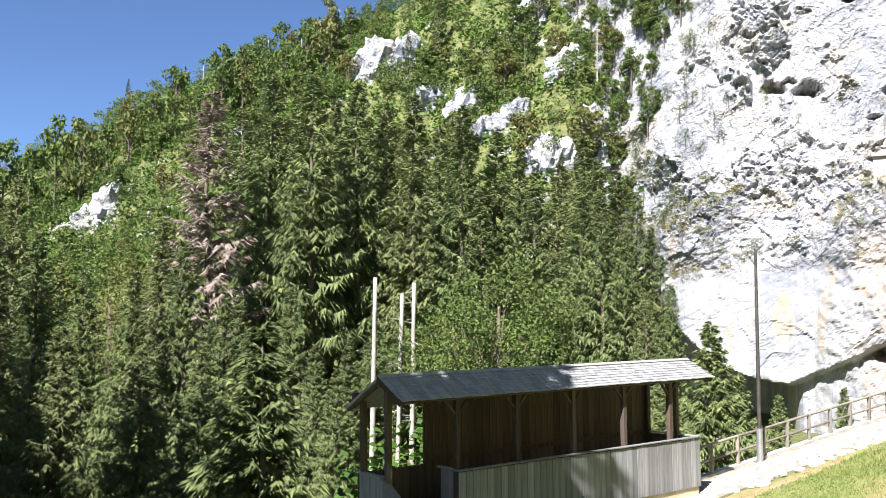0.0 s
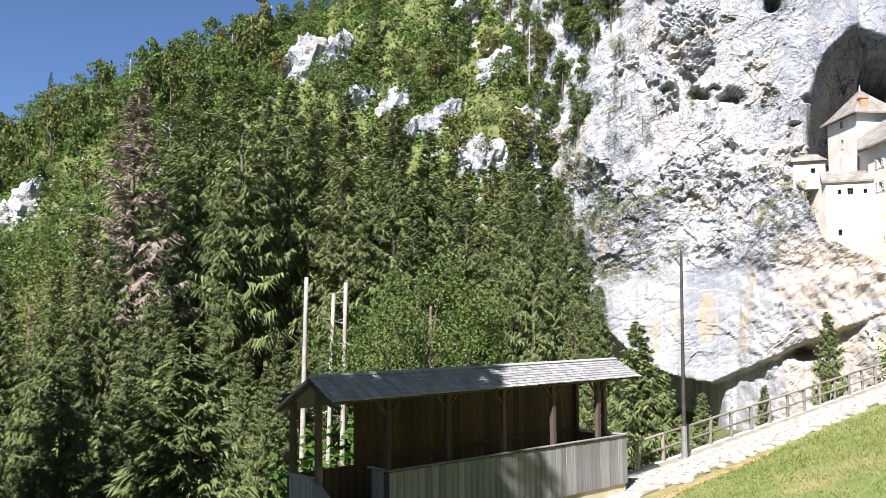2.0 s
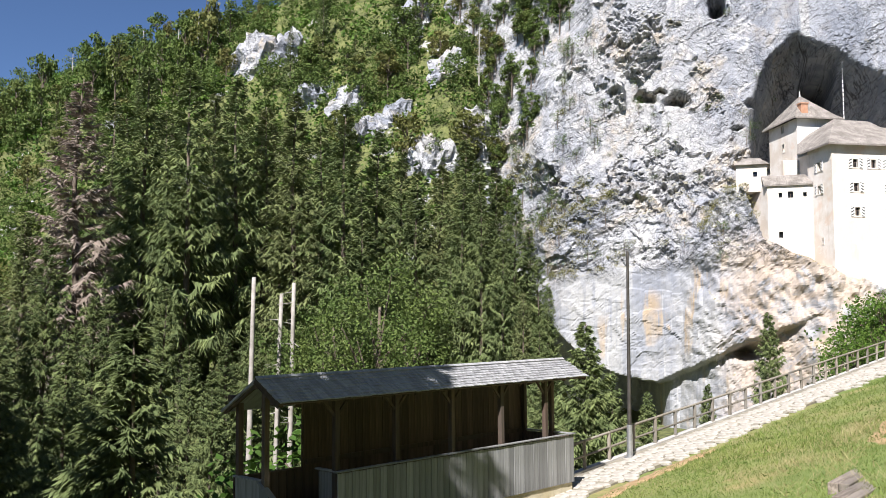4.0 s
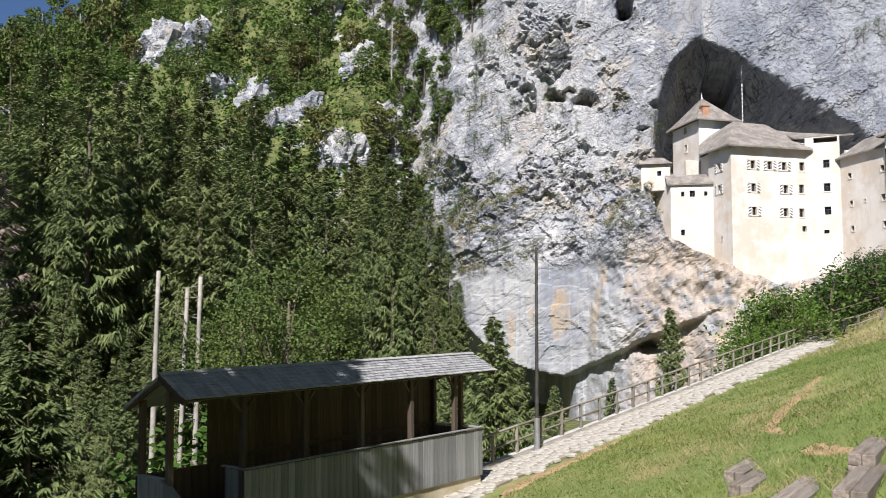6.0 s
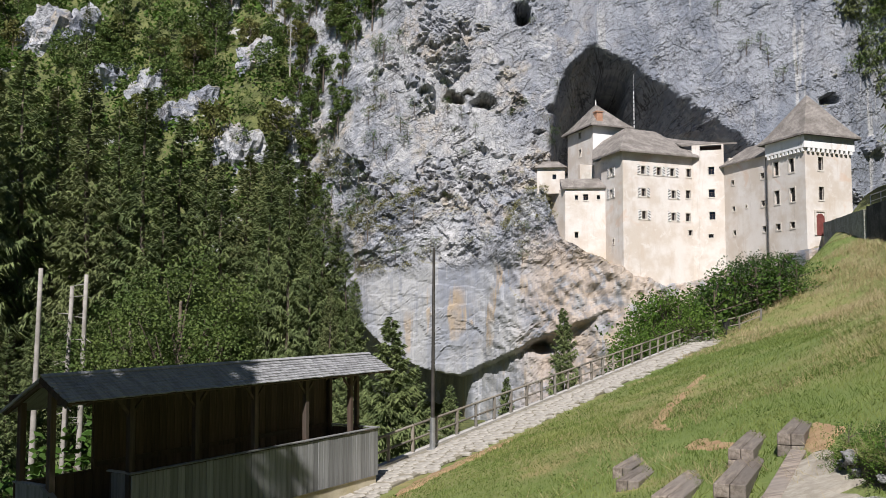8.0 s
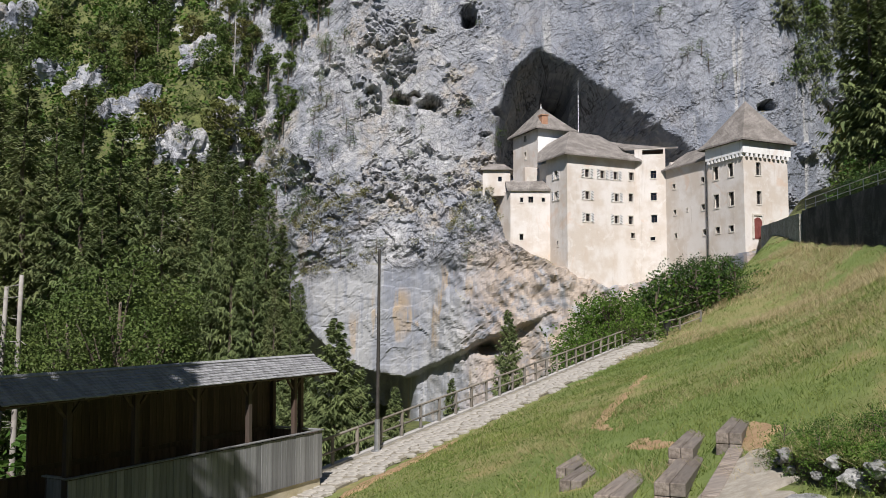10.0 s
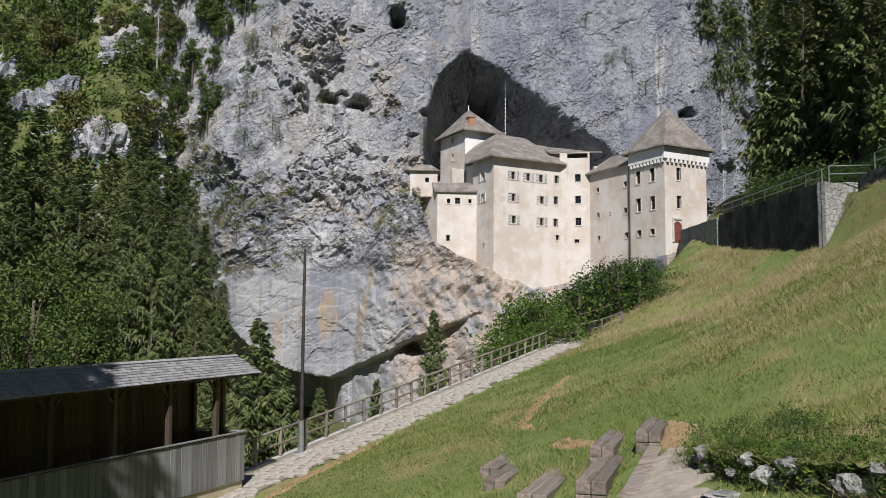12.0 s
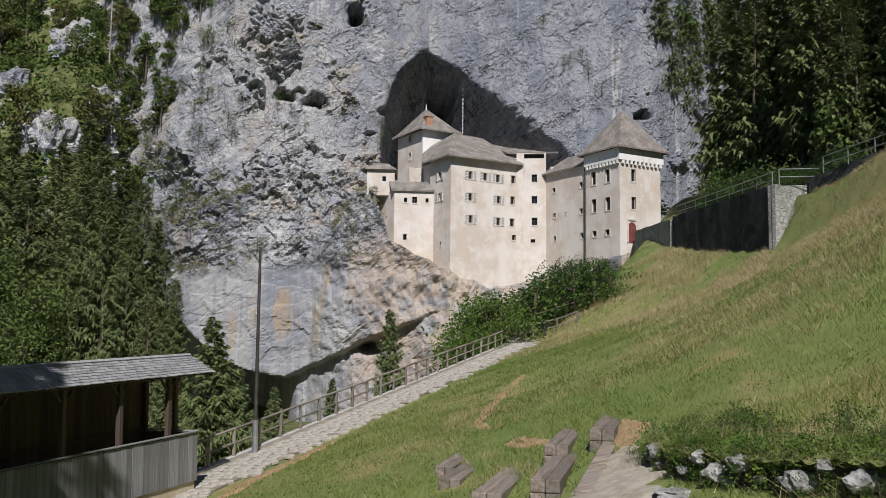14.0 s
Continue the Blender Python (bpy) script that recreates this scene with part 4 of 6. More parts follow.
# pale outcrops on the far hillside
def make_outcrop(az, el, size, seed):
    dx, dy, t = math.sin(radians(az)), math.cos(radians(az)), math.tan(radians(el))
    r = next((r for r in range(90, 330) if ground_at(dx * r, dy * r) > t * r), 200)
    bm = bmesh.new()
    bmesh.ops.create_icosphere(bm, subdivisions=4, radius=size)
    o = Vector((seed * 5.3, seed * 2.9, 1))
    for v in bm.verts:
        d = v.co.normalized()
        k = 0.55 * noise.noise(d * 1.2 + o) + 0.35 * noise.noise(d * 3 + o) + 0.22 * abs(noise.noise(d * 6 + o)) + 0.06 * noise.noise(d * 13 + o)
        near = noise.voronoi(d * 2.6 + o)[1][0]
        k += 0.16 * noise.cell(near * 9.1)
        near = noise.voronoi(d * 6.5 + o)[1][0]
        k += 0.08 * noise.cell(near * 9.1)
        v.co = v.co * (1 + k)
        v.co.z *= 1.35
    me = bpy.data.meshes.new("outcrop")
    bm.to_mesh(me)
    bm.free()
    me.materials.append(PALEFACE)
    ob = tagged(new("outcrop", me), "pale limestone outcrop among trees on the hillside", "rock", "hillside outcrops")
    ob.matrix_basis = pose(dx * r, dy * r, t * r - 0.55 * size, 0, 0, seed * 31)


for i, (az, el, size) in enumerate(((-20.5, 7.6, 5.0), (-21.8, 6.4, 3.5), (-4.1, 17.2, 5.0), (-2.5, 17.6, 4.0), (-0.7, 15.1, 3.2), (1.6, 14.6, 3.0), (2.4, 13.0, 3.2), (4.5, 14.0, 3.0), (8.0, 17.0, 3.0), (9.5, 13.5, 3.0),
                                    (7.0, 11.5, 3.5), (10.5, 11.0, 4.0), (-12.5, 12.5, 2.5), (-8, 9, 3.0), (11.5, 16.5, 3.0), (6.0, 20.0, 3.5), (-6.5, 8.0, 2.5), (11.5, 8.5, 4.0), (13.0, 10.0, 4.0))):
    make_outcrop(az, el, size, i + 1)

# thin dead stems along the ridge and one on the slope
for az, el, h in ((-13.2, 17.0, 9), (-11.5, 18.2, 10), (-10.6, 17.6, 8), (-9.4, 18.6, 11), (-8.2, 19.5, 10), (-7.0, 20.4, 11), (10.0, 19.4, 14), (-15.5, 16.4, 7)):
    r = next((r for r in range(120, 330) if ground_at(math.sin(radians(az)) * r, math.cos(radians(az)) * r) + h > math.tan(radians(el)) * r), 215)
    x, y = bearing(az, r)
    g = ground_at(x, y) - 0.5
    snag = thing("snag", "thin grey dead stem standing on the wooded ridge", "tree")
    vs, fs = tapered([(x, y, z) for z in np.linspace(g, g + h + 0.5, 5)], np.linspace(0.2, 0.06, 5))
    child("trunk", mesh_of("trunk", vs, fs, PALE_BARK, True), snag)
    for i in range(7):
        vs, fs = [], []
        t, z = rng.uniform(0, 6.28), g + h * rng.uniform(0.5, 0.95)
        limb(vs, fs, (x, y, z), (x + math.cos(t) * 0.9, y + math.sin(t) * 0.9, z - 0.2), 0.05, 0.02)
        child("branch", mesh_of("branch", vs, fs, PALE_BARK), snag)

# tall trees on the ridge line
for i in range(15):
    az = -26.5 + i * 1.35
    tree_by_top(FARWOOD[i % 3], 12, az, 222 - 2.0 * i, 10.6 + 0.5 * (az + 26.5) + rng.uniform(-0.8, 1.4), 0.65)

# scrub between the trees of the far hillside, and wood on the broken left edge of the cliff
sx = nrng.uniform(-190, -27, 9500)
sb = nrng.uniform(-26, 92, 9500)
keep = ~((sx > -46) & (sb < 2 + (sx + 46) * 1.1))
sx, sb = sx[keep], sb[keep]
px_, py_ = CLIFF0[0] + sx * E[0] - sb * N[0], CLIFF0[1] + sx * E[1] - sb * N[1]
keep = fbm(px_ / 9, py_ / 9, 3, 301) > -0.5
px_, py_ = px_[keep], py_[keep]
middle = np.stack([px_, py_, land(px_, py_) + 0.7], -1)
tagged(new("scrub", tri_mesh("scrub", clump_faces(nrng, middle, nrng.uniform(0.8, 2.0, len(middle)), 6.5, 0.46), BUSH)), "low green scrub covering the rocky hillside", "scrub", kind="stuff")
placed_left = 0
while placed_left < 210:
    a, z = rng.uniform(-64, -24), rng.uniform(9, 62)
    rim = float(np.interp(z, (9, 14, 25, 35, 50, 62), (-31, -36, -35, -30, -27, -25)))
    if a > rim + rng.uniform(-1.5, 3.0) or (a > rim - 7 and z < 30 and rng.random() < 0.45):
        continue
    x, y, z = on_cliff(a, z, 0.6)
    if a < rim - 1.5 and rng.random() < 0.7:
        stand(FARWOOD[rng.randrange(3)], x, y, rng.uniform(0.3, 0.62), rng.uniform(0, 360), z=z, sink=0.8)
    else:
        stand(SHRUB[rng.randrange(2)], x, y, rng.uniform(0.4, 1.0), rng.uniform(0, 360), z=z, sink=0.3)
    placed_left += 1
# dry grass tufts and low plants on the ledges of the face
ta, tz = nrng.uniform(-38, 40, 26000), nrng.uniform(8, 52, 26000)
step = cliff_shape(ta, tz - 0.35) - cliff_shape(ta, tz + 0.35)
rich = fbm(ta / 7, tz / 5, 3, 331) + 0.5 * np.exp(-((tz - 0.05 * ta - 15.5) / 3.5) ** 2) * (ta < 2) + 0.35 * smooth(-ta, 18, 34) + 0.25 * smooth(tz, 44, 50) * smooth(ta, 10, 30)
hole = (ta > -1) & (ta < 27) & (tz < 42 - 0.55 * np.maximum(0, ta - 4))
keep = (step > 0.2) & (rich > 0.52) & (nrng.random(26000) < 0.75) & ~hole
ta, tz = ta[keep], tz[keep]
td = cliff_shape(ta, tz) + 0.15
tufts = np.stack([CLIFF0[0] + ta * E[0] + td * N[0], CLIFF0[1] + ta * E[1] + td * N[1], tz + 0.1], -1)
tagged(new("cliff_plants", tri_mesh("cliff_plants", clump_faces(nrng, tufts, nrng.uniform(0.25, 0.8, len(tufts)), 170, 0.085, 1.0), TUFT)), "dry olive grass tufts on the ledges of the cliff", "plants", kind="stuff")

# the dark wood that closes the view above the castle road
for i in range(44):
    az = 49.8 + 11.2 * ((i * 0.618) % 1.0)
    dist = rng.uniform(88, 108) if az < 53 else rng.uniform(62, 88)
    if i % 9 == 8:
        tree_by_top(FARWOOD[i % 3], 12, az, dist, rng.uniform(11, 17), 0.8)
    else:
        tree_by_top(LIGHT[i % 2], 26, az, dist, rng.uniform(15.5, 24) + 0.25 * (az - 50), 1.15)
for i in range(16):
    az = 49.4 + i * 0.7
    tree_by_top(SHRUB[i % 2], 3.0, az, rng.uniform(62, 70) + (53 - az if az < 53 else 0) * 5.0, rng.uniform(9.6, 12.0), 1.1)


# ---- mesh pieces ----
def box(bm, x0, y0, z0, x1, y1, z1):
    v = [bm.verts.new(p) for p in ((x0, y0, z0), (x1, y0, z0), (x1, y1, z0), (x0, y1, z0), (x0, y0, z1), (x1, y0, z1), (x1, y1, z1), (x0, y1, z1))]
    for f in ((0, 3, 2, 1), (4, 5, 6, 7), (0, 1, 5, 4), (1, 2, 6, 5), (2, 3, 7, 6), (3, 0, 4, 7)):
        bm.faces.new([v[i] for i in f])


def boxes(*rows, bevel=0.0):
    bm = bmesh.new()
    for r in rows:
        box(bm, *r)
    if bevel:
        bmesh.ops.bevel(bm, geom=bm.edges[:], offset=bevel, segments=1, affect="EDGES")
    return bm


def beam(a, b, wide, high, bevel=0.006, sides=0):
    """A squared (or, with sides, round) timber from a to b."""
    a, b = Vector(a), Vector(b)
    q = (b - a).to_track_quat("X", "Z").to_matrix().to_4x4()
    bm = bmesh.new()
    ln = (b - a).length
    if sides:
        bmesh.ops.create_cone(bm, cap_ends=True, segments=sides, radius1=wide / 2, radius2=high / 2, depth=ln,
                              matrix=Matrix.Translation((ln / 2, 0, 0)) @ Matrix.Rotation(radians(90), 4, "Y"))
    else:
        box(bm, 0, -wide / 2, -high / 2, ln, wide / 2, high / 2)
        if bevel:
            bmesh.ops.bevel(bm, geom=bm.edges[:], offset=bevel, segments=1, affect="EDGES")
    bmesh.ops.transform(bm, matrix=Matrix.Translation(a) @ q, verts=bm.verts)
    return bm


def facade(length, z0, z1, openings, depth=0.35):
    """A wall in the local xz plane, seen from -y, with real openings (x, z, width, height) and their reveals."""
    bm = bmesh.new()
    xs = sorted({0.0, length, *[x + k * w / 2 for x, z, w, h in openings for k in (-1, 1)]})
    zs = sorted({z0, z1, *[z + k * h / 2 for x, z, w, h in openings for k in (-1, 1)]})
    vert = {}

    def v(x, y, z):
        key = (round(x, 4), y, round(z, 4))
        if key not in vert:
            vert[key] = bm.verts.new((x, y, z))
        return vert[key]
    for x0, x1 in zip(xs, xs[1:]):
        for a, b in zip(zs, zs[1:]):
            cx, cz_ = (x0 + x1) / 2, (a + b) / 2
            if not any(abs(cx - x) < w / 2 and abs(cz_ - z) < h / 2 for x, z, w, h in openings):
                bm.faces.new((v(x0, 0, a), v(x1, 0, a), v(x1, 0, b), v(x0, 0, b)))
    for x, z, w, h in openings:
        l, r, d, u = x - w / 2, x + w / 2, z - h / 2, z + h / 2
        for p, q in (((l, d), (l, u)), ((l, u), (r, u)), ((r, u), (r, d)), ((r, d), (l, d))):
            bm.faces.new((v(p[0], 0, p[1]), v(q[0], 0, q[1]), v(q[0], depth, q[1]), v(p[0], depth, p[1])))
    bmesh.ops.recalc_face_normals(bm, faces=bm.faces[:])
    return bm


def facing(p, q):
    """The pose of a wall that runs from p to q, seen from its right-hand side."""
    return pose(p[0], p[1], 0, 0, 0, math.degrees(math.atan2(q[1] - p[1], q[0] - p[0])))


# ---- castle ----
castle = thing("castle", "pale plastered castle with grey shake roofs built into a cave mouth", "castle")


def window(m, x, z, w, h, shutters=False, bars=True):
    win = child("window", boxes_mesh("surround", ((x - w / 2 - 0.12, -0.05, z - h / 2 - 0.16, x + w / 2 + 0.12, 0.06, z - h / 2),
                                                  (x - w / 2 - 0.12, -0.05, z + h / 2, x + w / 2 + 0.12, 0.06, z + h / 2 + 0.12),
                                                  (x - w / 2 - 0.12, -0.05, z - h / 2, x - w / 2, 0.06, z + h / 2),
                                                  (x + w / 2, -0.05, z - h / 2, x + w / 2 + 0.12, 0.06, z + h / 2)), TRIM), castle, "", m)
    child("pane", boxes_mesh("pane", ((x - w / 2, 0.26, z - h / 2, x + w / 2, 0.32, z + h / 2),), PANE), win)
    if bars and w > 0.55:
        child("frame", boxes_mesh("frame", ((x - 0.025, 0.22, z - h / 2, x + 0.025, 0.26, z + h / 2),
                                            (x - w / 2, 0.22, z + h * 0.12, x - 0.025, 0.26, z + h * 0.12 + 0.05),
                                            (x + 0.025, 0.22, z + h * 0.12, x + w / 2, 0.26, z + h * 0.12 + 0.05)), BROWNBOARD), win)
    if shutters:
        for side in (-1, 1):
            x0 = x + side * (w / 2 + 0.16) if side > 0 else x - w / 2 - 0.16 - 0.42
            sh = child("shutter", boxes_mesh("shutter", ((x0, -0.11, z - h / 2 - 0.1, x0 + 0.42, -0.06, z + h / 2 + 0.1),), WHITE), win, "white shutter with black slanting stripes")
            bm = bmesh.new()
            for k in range(4):
                b = z - h / 2 - 0.05 + k * 0.36
                t = b + (0.22 if side < 0 else -0.22) * 1.0
                lo, hi = (b, t) if side < 0 else (b + 0.0, t)
                pts = [(x0 + 0.01, lo), (x0 + 0.41, hi), (x0 + 0.41, hi + 0.17), (x0 + 0.01, lo + 0.17)]
                pts = [(px, min(max(pz, z - h / 2 - 0.1), z + h / 2 + 0.1)) for px, pz in pts]
                bm.faces.new([bm.verts.new((px, -0.118, pz)) for px, pz in pts])
            part("stripe", bm, DARKPAINT, sh)
    return win


def boxes_mesh(name, rows, material):
    bm = boxes(*rows)
    me = bpy.data.meshes.new(name)
    bm.to_mesh(me)
    bm.free()
    me.materials.append(material)
    return me


def castle_wall(p, q, z0, z1, openings, material=None, shutters=(), label="", open_=()):
    m = facing(p, q)
    part("wall", facade(math.dist(p, q), z0, z1, openings), material or PLASTER, castle, label, m)
    for i, (x, z, w, h) in enumerate(openings):
        if i not in open_:
            window(m, x, z, w, h, i in shutters)


SH3 = [(2.98, 20.77, 0.62, 1.0), (5.32, 20.77, 0.62, 1.0), (7.35, 20.77, 0.62, 1.0), (3.0, 17.9, 0.62, 1.0), (7.48, 17.9, 0.62, 1.0), (3.05, 15.0, 0.62, 1.0), (7.42, 15.0, 0.62, 1.0)]
castle_wall((59.2, 96.2), (69.6, 96.2), 4, 23.3, SH3 + [(9.85, 20.85, 0.68, 1.05), (9.72, 18.03, 0.68, 1.05), (9.65, 15.02, 0.68, 1.05), (9.95, 13.02, 0.6, 0.7)], shutters=range(7))
castle_wall((69.6, 96.2), (72.7, 93.75), 4, 24.5, [(2.35, 24.1, 2.7, 0.66), (2.4, 21.06, 0.72, 1.0), (2.4, 18.12, 0.72, 1.0), (2.42, 15.19, 0.72, 1.0), (2.2, 12.58, 0.6, 0.45)], open_=(0,))
# dark board added behind the slot for the shade inside the loggia
part("loggia_back", boxes((0.6, 1.6, 23.4, 3.9, 1.75, 24.6)), BROWNBOARD, castle, "dark board added behind the open loggia, standing in for its shade", facing((69.6, 96.2), (72.7, 93.75)))
castle_wall((72.7, 93.75), (72.7, 85.4), 4, 21.5, [(1.72, 19.16, 0.55, 0.6), (7.25, 19.12, 0.62, 0.7), (1.82, 15.78, 0.5, 0.62), (7.24, 15.75, 0.62, 0.7), (1.92, 12.72, 0.5, 0.62), (7.37, 12.62, 0.62, 0.7), (4.21, 15.81, 0.2, 0.3)])
castle_wall((72.5, 85.4), (72.5, 79.2), 4, 22.4, [(1.5, 19.52, 0.85, 1.6), (4.05, 19.5, 0.85, 1.6), (1.55, 16.1, 0.85, 1.6), (4.1, 16.05, 0.85, 1.6), (1.64, 12.6, 0.75, 0.7), (4.0, 12.55, 0.75, 0.7)])
castle_wall((72.5, 79.2), (79.2, 79.2), 4, 22.4, [(2.2, 19.45, 0.7, 1.5), (2.2, 16.04, 0.7, 1.5)])
castle_wall((59.2, 101.5), (59.2, 96.2), 4, 23.3, [(2.6, 20.74, 0.62, 1.0), (2.55, 17.96, 0.62, 1.0), (2.95, 11.7, 0.3, 0.6)], shutters=range(2))
castle_wall((54.6, 102.9), (59.2, 100.5), 4, 18.95, [(1.48, 17.7, 0.4, 0.6), (2.67, 17.72, 0.62, 0.8), (4.31, 17.69, 0.4, 0.55), (1.44, 12.77, 0.45, 0.75)])
castle_wall((60, 112.2), (60, 105), 12, 28.3, [(3.61, 27.6, 0.6, 0.95), (3.67, 25.08, 0.55, 1.0)])
castle_wall((60, 105), (65.3, 105), 12, 28.3, [], WHITE, label="white limewashed gable wall")
castle_wall((79.2, 79.2), (79.2, 85.4), 4, 22.4, [])
castle_wall((65.3, 105), (65.3, 112.2), 12, 28.3, [])
castle_wall((54.6, 108), (54.6, 102.9), 4, 18.95, [])
for b in ((59.75, 96.75, 4, 69.5, 110, 23.0), (69.6, 96.9, 4, 73.2, 108, 24.0), (73.25, 86, 4, 79, 100, 21.3), (73.05, 79.75, 4, 78.65, 85.3, 22.2), (60.5, 105.5, 12, 64.8, 112, 28.1), (55.2, 103.6, 4, 59.1, 108, 18.8)):
    part("core", boxes(b), PLASTER, castle)
# projecting white storey of the gate tower, on corbels
part("frieze", boxes((72.2, 78.9, 21.15, 72.46, 85.4, 22.6), (72.46, 78.9, 21.15, 79.5, 79.16, 22.6), (79.24, 79.16, 21.15, 79.5, 85.4, 22.6)), WHITE, castle, "white projecting band below the tower eaves")
corbel = boxes_mesh("corbel", ((-0.16, -0.27, -0.42, 0.16, -0.02, 0.0),), WHITE)
for i in range(10):
    child("corbel", corbel, castle, "", pose(72.48, 84.9 - i * 0.62, 21.14, 0, 0, -90))
    child("corbel", corbel, castle, "", pose(72.9 + i * 0.68, 79.18, 21.14))
# arched door of the gate tower
bm = bmesh.new()
arch = [(-0.6, 11.2), (0.6, 11.2), (0.6, 13.1)] + [(0.6 * math.cos(a), 13.1 + 0.6 * math.sin(a)) for a in np.linspace(0.2, math.pi - 0.2, 9)] + [(-0.6, 13.1)]
vs = [[bm.verts.new((74.4 + x, y, z)) for x, z in arch] for y in (79.13, 79.19)]
bm.faces.new(vs[0]), bm.faces.new(vs[1][::-1])
for i in range(len(arch)):
    k = (i + 1) % len(arch)
    bm.faces.new((vs[0][i], vs[1][i], vs[1][k], vs[0][k]))
door = part("door", bm, DOORRED, castle, "dark red arched door")
part("door_surround", boxes((73.55, 79.08, 11.2, 73.8, 79.19, 13.9), (75.0, 79.08, 11.2, 75.25, 79.19, 13.9), (73.55, 79.08, 13.9, 75.25, 79.19, 14.1)), TRIM, door)
part("downpipe", beam((72.42, 85.55, 21.3), (72.42, 85.55, 8), 0.12, 0.12, sides=8), DARKPAINT, castle)


def roof(eaves, tops, faces, thick=0.22, label=""):
    """A roof with thickness: eave corners, then upper points; faces by index."""
    bm = bmesh.new()
    pts = list(eaves) + list(tops)
    top = [bm.verts.new(p) for p in pts]
    low = [bm.verts.new((x, y, z - thick)) for x, y, z in pts]
    for f in faces:
        bm.faces.new([top[i] for i in f])
        bm.faces.new([low[i] for i in reversed(f)])
    edges = collections.Counter(frozenset(e) for f in faces for e in zip(f, f[1:] + f[:1]))
    for f in faces:
        for a, b in zip(f, f[1:] + f[:1]):
            if edges[frozenset((a, b))] == 1:
                bm.faces.new((top[a], low[a], low[b], top[b]))
    bmesh.ops.recalc_face_normals(bm, faces=bm.faces[:])
    return part("roof", bm, ROOFING, castle, label)


def bell_roof(x0, y0, x1, y1, z, peak, flare=0.82, rise=0.24):
    ring = [(x0, y0, z), (x1, y0, z), (x1, y1, z), (x0, y1, z)]
    inner = [(peak[0] + (x - peak[0]) * flare, peak[1] + (y - peak[1]) * flare, z + (peak[2] - z) * (1 - flare) * rise / 0.24 * 0.78) for x, y, _ in ring]
    return roof(ring, inner + [peak], [(i, (i + 1) % 4, 4 + (i + 1) % 4, 4 + i) for i in range(4)] + [(4 + i, 4 + (i + 1) % 4, 8) for i in range(4)])


bell_roof(71.7, 78.35, 80.0, 86.2, 22.75, (75.9, 82.3, 28.4))
upper = bell_roof(59.3, 104.2, 66.0, 112.8, 28.35, (62.0, 107.6, 32.0))
part("chimney", boxes((60.6, 104.9, 28.7, 61.5, 105.8, 30.2), (60.5, 104.8, 30.2, 61.6, 105.9, 30.35)), BRICK, upper, "short brick chimney")
part("finial", beam((62.0, 107.6, 31.8), (62.0, 107.6, 32.7), 0.25, 0.02, sides=8), WHITE, upper)
# hipped roof of the main block
roof([(58.4, 102.4, 23.0), (58.4, 95.4, 23.0), (70.2, 95.4, 23.0), (71.0, 104, 25.6)], [(63.6, 102.6, 27.7), (68.6, 103.0, 27.7), (60.5, 106, 25.5)],
     [(0, 1, 4, 6), (1, 2, 5, 4), (2, 3, 5)])
# shed roof over the loggia
roof([(68.8, 97.4, 24.75), (74.2, 93.0, 24.7)], [(76.6, 101.5, 26.3), (70.2, 104.0, 27.3)], [(0, 1, 2, 3)])
roof([(72.25, 94.4, 21.55), (72.25, 85.6, 21.6)], [(76.2, 86.2, 24.2), (76.2, 93.6, 24.2)], [(0, 1, 2, 3)])
part("gable", boxes((73.2, 93.3, 21.3, 76.1, 93.6, 22.6)), PLASTER, castle)
roof([(54.1, 102.9, 19.05), (59.15, 100.2, 19.05)], [(59.15, 102.0, 20.4), (54.6, 104.4, 20.4)], [(0, 1, 2, 3)])
# arched gateway wall beside the upper house
part("arch_wall", boxes((57.6, 104.3, 17, 60, 104.9, 22.6), bevel=0.05), PLASTER, castle)
part("arch_recess", beam((58.8, 104.24, 20.6), (58.8, 104.29, 20.6), 2.1, 2.1, sides=20), TRIM, castle)

# little guard house on the rock
hut = thing("guard_house", "small white guard house with grey roof on the rock", "house", facing((52.0, 105.9), (55.3, 104.2)))
part("wall", facade(3.7, 18.5, 22.0, [(2.3, 20.75, 0.5, 0.65)]), PLASTER, hut)
part("pane", boxes((2.05, 0.25, 20.43, 2.55, 0.3, 21.07)), PANE, hut)
part("body", boxes((0.02, 0.5, 18.5, 3.68, 3.2, 22.0)), PLASTER, hut)
bm = bmesh.new()
vs = [bm.verts.new(p) for p in ((-0.35, -0.4, 21.95), (4.05, -0.4, 21.95), (4.05, 3.4, 21.95), (-0.35, 3.4, 21.95), (0.9, 1.5, 23.1), (2.8, 1.5, 23.1))]
for f in ((0, 1, 5, 4), (1, 2, 5), (2, 3, 4, 5), (3, 0, 4), (3, 2, 1, 0)):
    bm.faces.new([vs[i] for i in f])
part("roof", bm, ROOFING, hut)

# segmented white cable that hangs down the cave mouth
cable = thing("cable", "thin white segmented cable hanging in the cave mouth", "cable")
cx, cy = CLIFF0[0] + 9.9 * E[0], CLIFF0[1] + 9.9 * E[1]
for i in range(9):
    part("segment", beam((cx, cy, 34.9 - 0.62 * i), (cx, cy, 34.45 - 0.62 * i), 0.13, 0.13, sides=6), WHITE, cable)
part("core", beam((cx, cy, 37.5), (cx, cy, 29.0), 0.03, 0.04, sides=6), STEEL, cable)

# ---- covered stand by the path ----
stand_m = pose(7.46, 25.95, -2.85, 0, 0, 38) @ pose(0, 0, 0, 0, -1.45, 0)
shelter = thing("shelter", "covered wooden viewing stand with shingle roof and grey board front", "shelter", stand_m)
r7 = random.Random(7)


